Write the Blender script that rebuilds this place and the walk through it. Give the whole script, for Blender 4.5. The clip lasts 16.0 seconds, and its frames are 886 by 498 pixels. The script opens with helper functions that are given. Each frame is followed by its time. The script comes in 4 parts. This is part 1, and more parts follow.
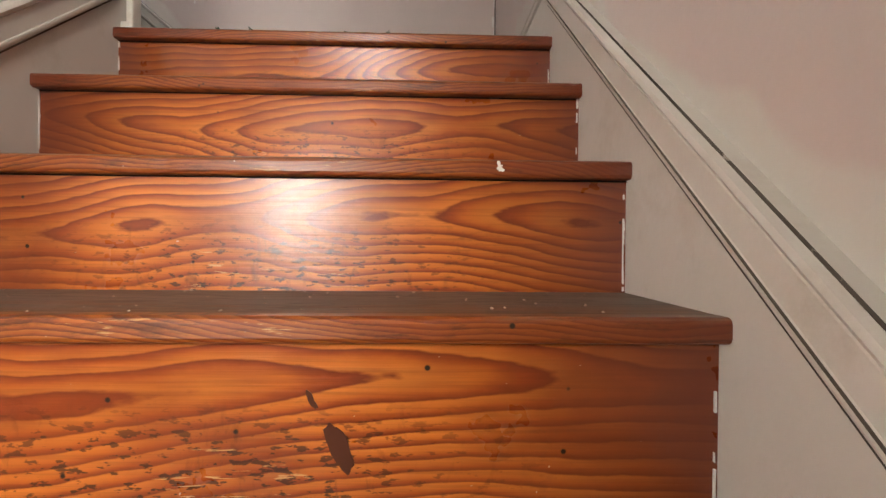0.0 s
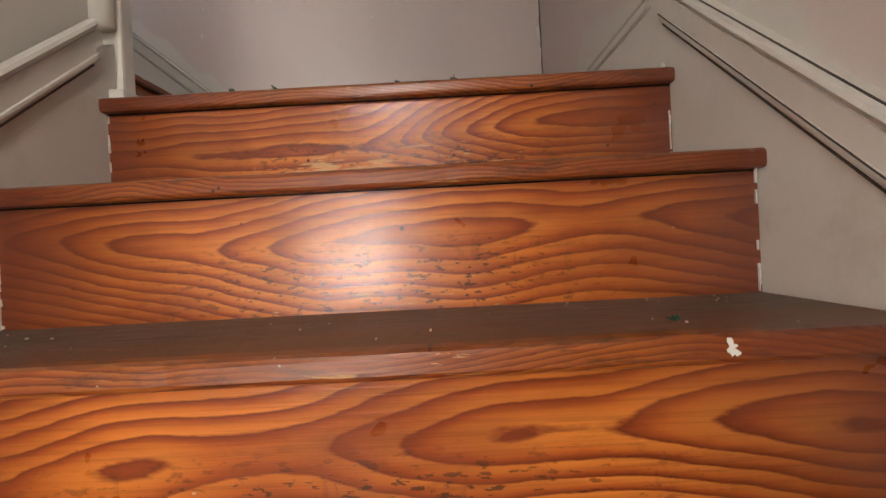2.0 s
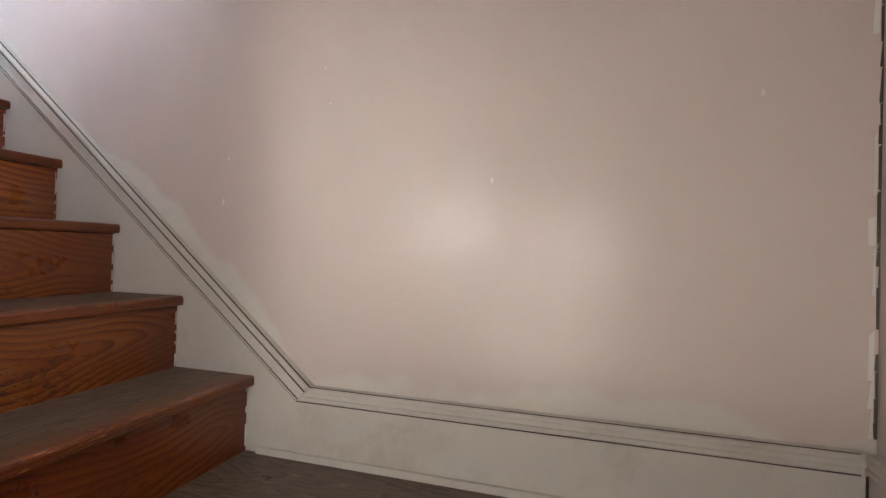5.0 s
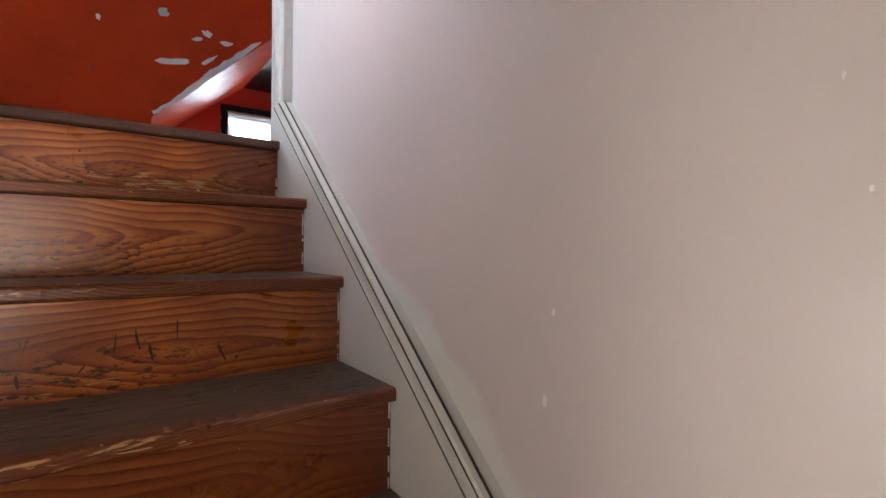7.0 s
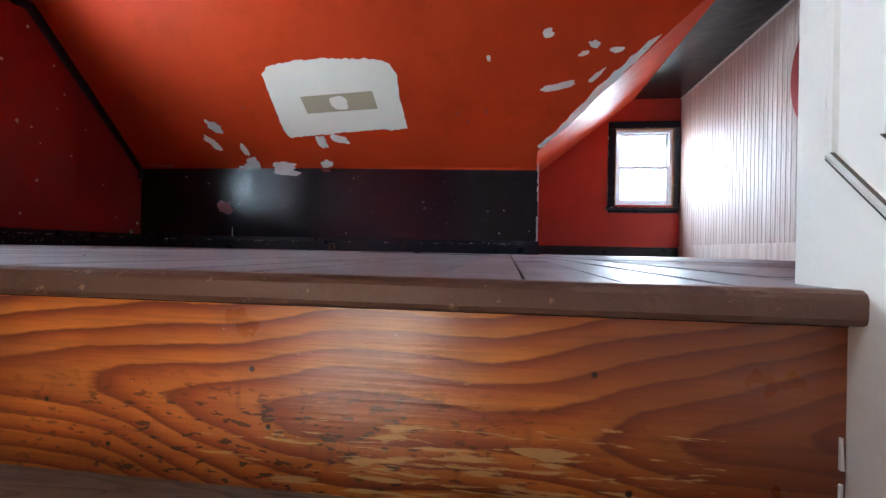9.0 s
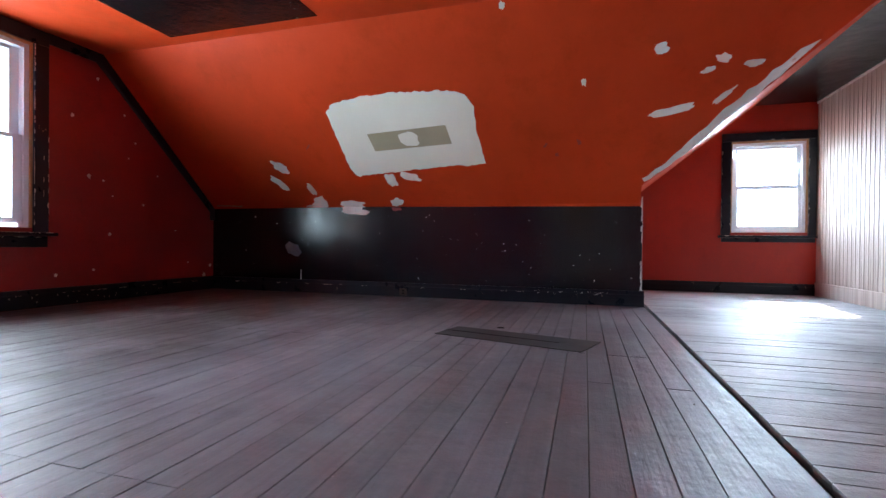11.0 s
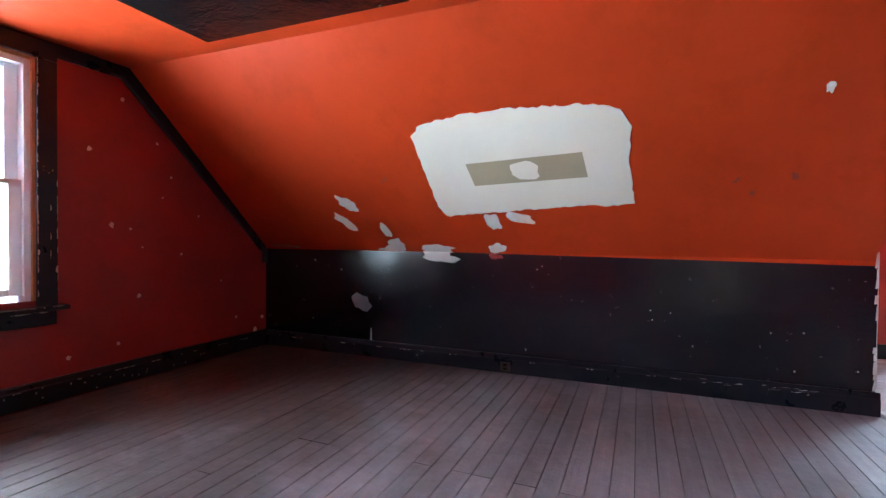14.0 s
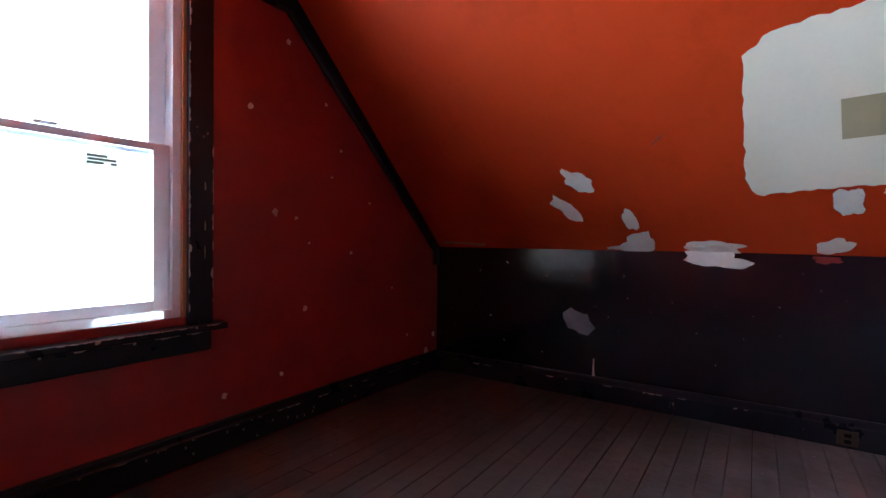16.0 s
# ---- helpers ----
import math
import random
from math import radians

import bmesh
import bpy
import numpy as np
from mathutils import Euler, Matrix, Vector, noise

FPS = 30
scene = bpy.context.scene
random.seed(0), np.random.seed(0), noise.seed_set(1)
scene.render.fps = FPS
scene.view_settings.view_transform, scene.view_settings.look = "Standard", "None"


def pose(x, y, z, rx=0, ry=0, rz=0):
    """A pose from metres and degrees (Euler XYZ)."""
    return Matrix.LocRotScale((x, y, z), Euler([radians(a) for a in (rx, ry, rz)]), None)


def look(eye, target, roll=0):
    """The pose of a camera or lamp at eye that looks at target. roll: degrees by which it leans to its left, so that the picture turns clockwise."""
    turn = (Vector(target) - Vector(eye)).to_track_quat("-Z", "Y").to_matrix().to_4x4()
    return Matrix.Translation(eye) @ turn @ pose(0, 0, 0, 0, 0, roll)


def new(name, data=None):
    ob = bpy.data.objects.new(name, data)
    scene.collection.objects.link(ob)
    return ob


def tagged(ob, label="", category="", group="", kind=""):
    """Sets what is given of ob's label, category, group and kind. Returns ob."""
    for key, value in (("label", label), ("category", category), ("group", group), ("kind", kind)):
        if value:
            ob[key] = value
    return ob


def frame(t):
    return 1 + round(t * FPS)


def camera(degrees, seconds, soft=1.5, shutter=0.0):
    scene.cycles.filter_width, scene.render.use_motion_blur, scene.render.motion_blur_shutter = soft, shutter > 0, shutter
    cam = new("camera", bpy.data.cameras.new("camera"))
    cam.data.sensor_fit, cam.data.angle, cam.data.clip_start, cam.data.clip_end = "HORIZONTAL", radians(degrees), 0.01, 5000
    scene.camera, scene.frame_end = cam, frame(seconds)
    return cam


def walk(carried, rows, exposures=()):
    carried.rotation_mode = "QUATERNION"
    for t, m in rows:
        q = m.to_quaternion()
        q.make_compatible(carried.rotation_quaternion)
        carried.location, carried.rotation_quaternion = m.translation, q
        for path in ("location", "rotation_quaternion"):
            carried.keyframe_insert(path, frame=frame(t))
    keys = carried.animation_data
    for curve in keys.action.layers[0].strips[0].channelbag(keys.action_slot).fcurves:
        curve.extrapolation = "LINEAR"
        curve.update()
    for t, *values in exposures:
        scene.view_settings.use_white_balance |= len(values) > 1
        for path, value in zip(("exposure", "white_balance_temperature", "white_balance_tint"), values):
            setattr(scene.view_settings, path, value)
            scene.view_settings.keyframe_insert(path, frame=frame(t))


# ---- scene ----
cam = camera(86.2, 16.0, soft=1.45)
PATH = [
    (0, (-0.289, -1.125, -0.502), (-0.231, 0.874, -0.519), 0.5),
    (0.5, (-0.287, -1.054, -0.428), (-0.29, 0.946, -0.415), 0.5),
    (1, (-0.291, -1.024, -0.416), (-0.307, 0.976, -0.403), 0.1),
    (1.5, (-0.342, -0.954, -0.42), (-0.369, 1.046, -0.409), 0.1),
    (2, (-0.418, -0.844, -0.294), (-0.437, 1.156, -0.314), -3.0),
    (2.5, (-0.326, -0.627, -0.07), (-0.532, 1.362, -0.091), -0.3),
    (3, (-0.403, -0.477, 0.012), (-0.749, 1.493, 0.015), 0.7),
    (3.5, (-0.477, -0.377, 0.155), (-0.891, 1.58, 0.164), 0.3),
    (3.7, (-0.465, -0.345, 0.248), (-0.883, 1.611, 0.261), 0.9),
    (5.8, (-0.535, 0.369, 0.607), (-1.558, 2.088, 0.615), 1.7),
    (6, (-0.614, 0.405, 0.65), (-1.831, 1.992, 0.632), 1.7),
    (6.5, (-0.863, 0.573, 0.744), (-2.414, 1.835, 0.734), 1.1),
    (7, (-0.997, 0.689, 0.827), (-2.611, 1.87, 0.819), 0.5),
    (7.5, (-1.212, 0.839, 0.83), (-3.074, 1.568, 0.813), -0.2),
    (8, (-1.545, 0.827, 0.878), (-3.539, 0.981, 0.876), 0.5),
    (8.5, (-1.795, 0.864, 1.092), (-3.795, 0.81, 1.097), 1.3),
    (9, (-2.061, 0.878, 1.163), (-4.042, 0.603, 1.169), 1.2),
    (9.2, (-2.117, 0.792, 1.209), (-4.073, 0.371, 1.218), 1.3),
    (11.3, (-2.634, 0.686, 1.721), (-4.55, 0.111, 1.706), 0.6),
    (11.5, (-2.679, 0.67, 1.806), (-4.606, 0.135, 1.791), 1.6),
    (12, (-2.757, 0.675, 1.909), (-4.718, 0.287, 1.908), 1.6),
    (12.5, (-3.008, 0.661, 1.938), (-4.973, 0.288, 1.925), 1.3),
    (13, (-3.182, 0.459, 2.091), (-5.135, 0.027, 2.073), 1.5),
    (13.5, (-3.197, 0.237, 2.053), (-5.138, -0.245, 2.05), 1.1),
    (14, (-3.402, -0.028, 2.042), (-5.25, -0.791, 2.007), 0.6),
    (14.5, (-3.518, -0.33, 2.032), (-5.096, -1.559, 1.987), 1.2),
    (15, (-3.525, -0.704, 2.063), (-5.056, -1.99, 2.018), 1.0),
    (15.5, (-3.764, -1.026, 2.048), (-5.322, -2.279, 1.999), 0.5),
    (16, (-3.946, -1.198, 1.996), (-5.614, -2.301, 1.964), 0.7),
]
walk(cam, [(t, look(eye, target, roll)) for t, eye, target, roll in PATH],
     exposures=[(0, 1.7), (1.0, 1.65), (1.5, 1.45), (2.0, 1.5), (2.5, 1.95), (3.0, 2.0), (3.7, 2.05), (5.8, 1.75), (6.0, 1.7), (6.5, 1.68), (7.0, 1.82), (7.5, 2.12), (8.0, 2.2), (8.5, 2.42), (9.2, 2.15), (11.3, 2.05), (13.0, 2.05), (14.0, 2.55), (14.5, 2.95), (15.0, 2.95), (15.5, 2.62), (16.0, 1.95)])

# ---- world, sun, large lights ----
SUN_DIR = Vector((-1.9, 0.27, 1.56)).normalized()
world = bpy.data.worlds.new("world")
scene.world = world
world.use_nodes = True
wn = world.node_tree
sky = wn.nodes.new("ShaderNodeTexSky")
sky.sky_type, sky.sun_disc = "NISHITA", False
sky.sun_elevation, sky.sun_rotation = math.asin(SUN_DIR.z), math.atan2(SUN_DIR.x, SUN_DIR.y)
wn.links.new(sky.outputs["Color"], wn.nodes["Background"].inputs["Color"])
wn.nodes["Background"].inputs["Strength"].default_value = 0.06


def lamp(name, kind, m, power, colour=(1, 1, 1), size=0.2, size_y=None, spread=180):
    data = bpy.data.lights.new(name, kind)
    data.energy, data.color = power, colour
    if kind == "AREA":
        data.size = size
        if size_y:
            data.shape, data.size_y = "RECTANGLE", size_y
        else:
            data.shape = "DISK"
        data.spread = radians(spread)
    ob = new(name, data)
    ob.matrix_world = m
    return ob


sun = lamp("sun", "SUN", look((0, 0, 0), -SUN_DIR), 5.0, (1.0, 0.95, 0.88))
sun.data.angle = radians(1.2)
# daylight in the window openings, thrown up by the bright ground outside
DAY = (0.62, 0.82, 1.0)
lamp("daylight_gable_a", "AREA", look((-4.46, -3.26, 2.16), (-4.25, -1.6, 2.75)), 14, DAY, 0.80, 1.15, 150)
lamp("daylight_gable_b", "AREA", look((-3.55, -3.26, 2.16), (-3.1, -1.6, 2.7)), 14, DAY, 0.80, 1.15, 150)
lamp("daylight_dormer", "AREA", look((-8.46, 2.51, 2.25), (-6.6, 2.25, 1.0)), 9.8, DAY, 0.66, 0.94, 120)
# added unseen fills: four warm for a carried light, a cool one boosts daylight
lamp("stair_fill", "AREA", look((-0.78, -1.55, -0.33), (-0.60, -0.60, -0.52)), 1.8, (1.0, 0.90, 0.79), 0.28, None, 130)
lamp("hall_fill", "AREA", look((-0.62, -1.40, 0.52), (-0.85, 1.1, 0.36)), 1.7, (1.0, 0.92, 0.85), 0.26, None, 125)
lamp("landing_fill", "AREA", look((-0.05, 0.20, 0.72), (-2.4, 0.56, 1.08)), 0.068, (1.0, 0.84, 0.66), 0.42, None, 20)
lamp("wall_fill", "AREA", look((-1.03, 0.215, 0.62), (-1.28, 1.13, 0.88)), 0.64, (1.0, 0.95, 0.90), 0.30, None, 140)
lamp("upper_flight_fill", "AREA", look((-1.85, 0.24, 2.4), (-1.92, 1.13, 1.73)), 1.5, (0.78, 0.84, 1.0), 0.24, None, 58)

# ---- materials ----


class Mat:
    def __init__(self, name):
        self.m = bpy.data.materials.new(name)
        self.m.use_nodes = True
        self.t = self.m.node_tree
        self.b = self.t.nodes["Principled BSDF"]
        self.c = self.t.nodes.new("ShaderNodeTexCoord").outputs["Object"]

    def node(self, kind, **values):
        n = self.t.nodes.new(kind)
        for k, v in values.items():
            n.inputs[k].default_value = v
        return n

    def link(self, a, b):
        self.t.links.new(a, b)

    def math(self, op, a, b=0.0, clamp=False):
        n = self.t.nodes.new("ShaderNodeMath")
        n.operation, n.use_clamp = op, clamp
        for i, v in enumerate((a, b)):
            if isinstance(v, (int, float)):
                n.inputs[i].default_value = v
            else:
                self.link(v, n.inputs[i])
        return n.outputs[0]

    def shifted(self, amount=37.0):
        """Object coordinates, shifted by the object's own random number."""
        info = self.t.nodes.new("ShaderNodeObjectInfo")
        add = self.t.nodes.new("ShaderNodeVectorMath")
        add.operation = "ADD"
        self.link(self.c, add.inputs[0])
        mul = self.math("MULTIPLY", info.outputs["Random"], amount)
        comb = self.node("ShaderNodeCombineXYZ")
        for i in range(3):
            self.link(mul, comb.inputs[i])
        self.link(comb.outputs[0], add.inputs[1])
        return add.outputs[0], info.outputs["Random"]

    def scaled(self, vec, s):
        n = self.t.nodes.new("ShaderNodeVectorMath")
        n.operation = "MULTIPLY"
        self.link(vec, n.inputs[0])
        n.inputs[1].default_value = s
        return n.outputs[0]

    def noise(self, vec, scale=5.0, detail=4.0, rough=0.6, distort=0.0):
        n = self.node("ShaderNodeTexNoise", Scale=scale, Detail=detail, Roughness=rough, Distortion=distort)
        self.link(vec, n.inputs["Vector"])
        return n.outputs[0]

    def ramp(self, fac, stops):
        n = self.t.nodes.new("ShaderNodeValToRGB")
        while len(n.color_ramp.elements) < len(stops):
            n.color_ramp.elements.new(0.5)
        for e, (p, c) in zip(n.color_ramp.elements, stops):
            e.position = p
            e.color = (*c, 1) if isinstance(c, tuple) else (c, c, c, 1)
        self.link(fac, n.inputs[0])
        return n.outputs[0]

    def mix(self, fac, a, b, blend="MIX"):
        n = self.t.nodes.new("ShaderNodeMix")
        n.data_type, n.blend_type = "RGBA", blend
        for i, v in ((0, fac), (6, a), (7, b)):
            if isinstance(v, (int, float)):
                n.inputs[i].default_value = v
            elif isinstance(v, tuple):
                n.inputs[i].default_value = (*v, 1)
            else:
                self.link(v, n.inputs[i])
        return n.outputs[2]

    def bump(self, height, strength=0.2, distance=0.005):
        n = self.node("ShaderNodeBump", Strength=strength, Distance=distance)
        self.link(height, n.inputs["Height"])
        self.link(n.outputs[0], self.b.inputs["Normal"])

    def done(self, colour, rough=0.5, metal=0.0, coat=0.0):
        for key, v in (("Base Color", colour), ("Roughness", rough)):
            if isinstance(v, tuple):
                self.b.inputs[key].default_value = (*v, 1)
            elif isinstance(v, (int, float)):
                self.b.inputs[key].default_value = v
            else:
                self.link(v, self.b.inputs[key])
        self.b.inputs["Metallic"].default_value = metal
        self.b.inputs["Coat Weight"].default_value = coat
        self.b.inputs["Coat Roughness"].default_value = 0.24
        return self.m


def paint(name, colour, rough=0.45, vary=0.18, bumps=0.15, chips=None, chip_at=0.7, grime=None, random_tone=0.0, chip_scale=9.0, spec=0.5):
    """Brushed house paint: patchy tone, fine relief, chips of an under-colour, grime."""
    k = Mat(name)
    vec, rnd = k.shifted(9.0)
    big = k.noise(vec, 1.6, 5)
    fine = k.noise(vec, 55, 3)
    low = tuple(v * (1 - vary) for v in colour)
    high = tuple(min(1, v * (1 + vary)) for v in colour)
    col = k.mix(k.ramp(big, [(0.3, 0.0), (0.7, 1.0)]), low, high)
    col = k.mix(k.math("MULTIPLY", fine, 0.12), col, tuple(v * 0.6 for v in colour))
    if random_tone:
        tone = k.math("ADD", k.math("MULTIPLY", rnd, random_tone), 1 - random_tone / 2)
        comb = k.node("ShaderNodeCombineXYZ")
        for i in range(3):
            k.link(tone, comb.inputs[i])
        col = k.mix(1.0, col, comb.outputs[0], "MULTIPLY")
    if grime:
        g = k.noise(k.scaled(vec, (1.0, 1.0, 1.0)), 3.3, 8, 0.75)
        col = k.mix(k.ramp(g, [(0.52, 0.0), (0.72, 0.75)]), col, grime)
    if chips:
        c = k.noise(vec, chip_scale, 9, 0.78)
        col = k.mix(k.ramp(c, [(chip_at, 0.0), (chip_at + 0.012, 1.0)]), col, chips)
    k.bump(k.math("ADD", k.math("MULTIPLY", fine, 0.35), k.noise(vec, 9, 4)), bumps, 0.01)
    r = k.math("ADD", k.math("MULTIPLY", k.noise(vec, 6, 5), 0.25), rough - 0.12)
    k.b.inputs["Specular IOR Level"].default_value = spec
    return k.done(col, r)


def varnished(name, worn, freq=66.0, tint=1.0, edge_wear=False, calm=0.35, slope=0.16):
    """Old orange varnished pine, flat-sawn: growth rings cut into flames along local x. worn: where along the board it is kicked bare."""
    k = Mat(name)
    vec, rnd = k.shifted(23.0)
    own = k.node("ShaderNodeSeparateXYZ")
    k.link(k.c, own.inputs[0])
    r2 = k.math("FRACT", k.math("MULTIPLY", rnd, 7.31))
    # how far the rings climb along the board, and the height of their tips on it
    sway = k.math("MULTIPLY", k.math("SUBTRACT", k.noise(k.scaled(vec, (1.7, 1.0, 1.6)), 1.0, 2, 0.5), 0.5), 0.17)
    lean = k.math("MULTIPLY", own.outputs[0], k.math("MULTIPLY", k.math("SUBTRACT", k.math("GREATER_THAN", k.math("FRACT", k.math("MULTIPLY", rnd, 3.7)), 0.45), 0.5), slope))
    drift = k.math("MULTIPLY", k.math("SUBTRACT", k.noise(k.scaled(vec, (1.9, 1.0, 0.3)), 1.0, 1, 0.5), 0.5), 0.11)
    centre = k.math("ADD", k.math("ADD", k.math("MULTIPLY", r2, 0.06), 0.055), drift)
    across = k.math("SUBTRACT", own.outputs[2], centre)
    tips = k.math("SQRT", k.math("ADD", k.math("MULTIPLY", across, across), 0.0003))
    ripple = k.math("MULTIPLY", k.math("SUBTRACT", k.noise(k.scaled(vec, (10.0, 1.0, 34.0)), 1.0, 4, 0.6), 0.5), 0.0105)
    rings = k.math("FRACT", k.math("MULTIPLY", k.math("ADD", k.math("ADD", tips, k.math("ADD", sway, lean)), k.math("ADD", ripple, 3.0)), freq))
    pale, mid, deep, dark = [tuple(v * tint for v in c) for c in ((0.68, 0.215, 0.036), (0.56, 0.145, 0.022), (0.33, 0.062, 0.012), (0.185, 0.030, 0.008))]
    col = k.ramp(rings, [(0.0, pale), (0.40, mid), (0.68, deep), (0.84, dark), (0.94, pale)])
    fade = k.ramp(k.noise(k.scaled(vec, (2.2, 1.0, 9.0)), 1.0, 3, 0.5), [(0.48, 0.0), (0.72, calm)])
    col = k.mix(fade, col, tuple(v * tint for v in (0.46, 0.11, 0.018)))
    patch = k.noise(k.scaled(vec, (2.6, 1.0, 5.0)), 1.3, 3)
    col = k.mix(k.ramp(patch, [(0.36, 0.60), (0.56, 0.0)]), col, (0.21, 0.036, 0.010))
    grain = k.noise(k.scaled(vec, (4.0, 1.0, 190.0)), 1.0, 3, 0.7)
    col = k.mix(k.ramp(grain, [(0.46, 0.0), (0.72, 0.42)]), col, (0.17, 0.035, 0.01))
    # board ends: darker, redder varnish plus the light's falloff put into the colour
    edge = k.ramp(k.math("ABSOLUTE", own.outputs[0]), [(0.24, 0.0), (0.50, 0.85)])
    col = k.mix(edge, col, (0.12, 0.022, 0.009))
    # kick marks: short dark strokes low on the board
    low = k.ramp(own.outputs[2], [(0.0, 1.0), (0.07, 0.85), (0.11, 0.0)])
    mids = k.ramp(k.math("ABSOLUTE", own.outputs[0]), [(0.12, 1.0), (0.38, 0.0)])
    zone = k.math("MULTIPLY", low, mids)
    dash = k.ramp(k.noise(k.scaled(vec, (52.0, 1.0, 150.0)), 1.0, 3, 0.6), [(0.57, 0.0), (0.61, 0.0 if edge_wear else 0.9)])
    col = k.mix(k.math("MULTIPLY", dash, zone), col, (0.035, 0.014, 0.009))
    kick = k.ramp(k.noise(k.scaled(vec, (55.0, 1.0, 24.0)), 1.0, 4, 0.6, 0.6), [(0.58, 0.0), (0.72, 0.0 if edge_wear else 0.55)])
    col = k.mix(k.math("MULTIPLY", kick, zone), col, (0.055, 0.018, 0.009))
    spread = k.math("ABSOLUTE", k.math("SUBTRACT", own.outputs[0], worn or 0.0))
    kicked = k.math("MULTIPLY", k.ramp(own.outputs[2], [(0.0, 1.0), (0.05, 0.9), (0.10, 0.0)]), k.ramp(spread, [(0.10, 1.0), (0.32, 0.0)]))
    streaks = k.noise(k.scaled(vec, (17.0, 1.0, 165.0)), 1.0, 4, 0.6, 0.4)
    bare = k.ramp(k.math("ADD", streaks, k.math("MULTIPLY", kicked, 0.24)), [(0.735 if worn else 0.86, 0.0), (0.785 if worn else 0.89, 0.85)])
    col = k.mix(bare, col, (0.64, 0.37, 0.15))
    if edge_wear:
        top = k.math("MULTIPLY", k.math("ADD", own.outputs[2], 0.006), 160.0, True)
        rubbed = k.ramp(k.noise(k.scaled(vec, (7.0, 30.0, 60.0)), 1.0, 5, 0.7), [(0.46, 0.0), (0.62, 0.85)])
        col = k.mix(k.math("MULTIPLY", top, rubbed), col, (0.26, 0.105, 0.046))
        scar = k.ramp(k.noise(k.scaled(vec, (14.0, 20.0, 70.0)), 1.0, 6, 0.75), [(0.52, 0.0), (0.66, 0.65)])
        col = k.mix(scar, col, (0.045, 0.014, 0.008))
    # nail holes and dents
    holes = k.node("ShaderNodeTexVoronoi", Scale=17.0)
    k.link(k.scaled(vec, (1.0, 0.0, 1.0)), holes.inputs["Vector"])
    hole = k.ramp(holes.outputs["Distance"], [(0.035, 1.0), (0.06, 0.0)])
    col = k.mix(hole, col, (0.02, 0.01, 0.006))
    # pale scratches and dust spots
    dots = k.ramp(k.noise(k.scaled(vec, (95.0, 1.0, 120.0)), 1.0, 2, 0.5), [(0.775, 0.0), (0.79, 0.7)])
    col = k.mix(dots, col, (0.60, 0.47, 0.36))
    relief = k.math("SUBTRACT", k.math("ADD", k.math("MULTIPLY", rings, 0.25), k.math("MULTIPLY", grain, 0.6)), k.math("ADD", hole, bare))
    relief = k.math("ADD", relief, k.math("MULTIPLY", k.noise(vec, 14, 3), 1.1))
    k.bump(relief, 0.16, 0.006)
    r = k.math("ADD", k.math("ADD", k.math("MULTIPLY", k.noise(vec, 8, 4), 0.18), 0.29 if edge_wear else 0.21), k.math("MULTIPLY", bare, 0.35))
    return k.done(col, r, coat=0.2)


def tread_paint(name, edge_axis_min, rubbed=(0.21, 0.105, 0.058), bare=(0.20, 0.125, 0.08), loose=0.55):
    """Dull brown floor paint rubbed through to reddish wood near the front edge; grain along local x."""
    k = Mat(name)
    vec, rnd = k.shifted(17.0)
    own = k.node("ShaderNodeSeparateXYZ")
    k.link(k.c, own.inputs[0])
    wob = k.noise(k.scaled(vec, (1.3, 9.0, 1.0)), 1.0, 4, 0.55, 0.25)
    rings = k.math("FRACT", k.math("MULTIPLY", wob, 17.0))
    col = k.ramp(rings, [(0.0, (0.20, 0.150, 0.112)), (0.6, (0.150, 0.108, 0.080)), (0.85, (0.100, 0.070, 0.050)), (0.97, (0.19, 0.140, 0.106))])
    grey = k.noise(vec, 2.4, 6, 0.65)
    col = k.mix(k.ramp(grey, [(0.35, 0.0), (0.7, 0.4)]), col, (0.145, 0.114, 0.090))
    rub = k.math("ADD", k.math("MULTIPLY", k.math("SUBTRACT", k.noise(k.scaled(vec, (1.6, 10.0, 1.0)), 1.0, 7, 0.66, 0.4), 0.5), loose), own.outputs[1])
    col = k.mix(k.ramp(rub, [(0.0, 0.95), (edge_axis_min * 0.4, 0.15), (edge_axis_min * 0.55, 0.85), (edge_axis_min * 0.75, 0.1), (edge_axis_min, 0.0)]), col, rubbed)
    pale = k.ramp(k.noise(k.scaled(vec, (9.0, 30.0, 1.0)), 1.0, 6, 0.7), [(0.60, 0.0), (0.70, 0.5)])
    col = k.mix(pale, col, bare)
    dark = k.ramp(k.noise(vec, 21, 5, 0.7), [(0.64, 0.0), (0.70, 0.8)])
    col = k.mix(dark, col, (0.025, 0.018, 0.014))
    k.bump(k.math("ADD", k.math("MULTIPLY", rings, -0.5), k.noise(vec, 60, 4)), 0.22, 0.005)
    r = k.math("ADD", k.math("MULTIPLY", k.noise(vec, 7, 5), 0.3), 0.42)
    return k.done(col, r)


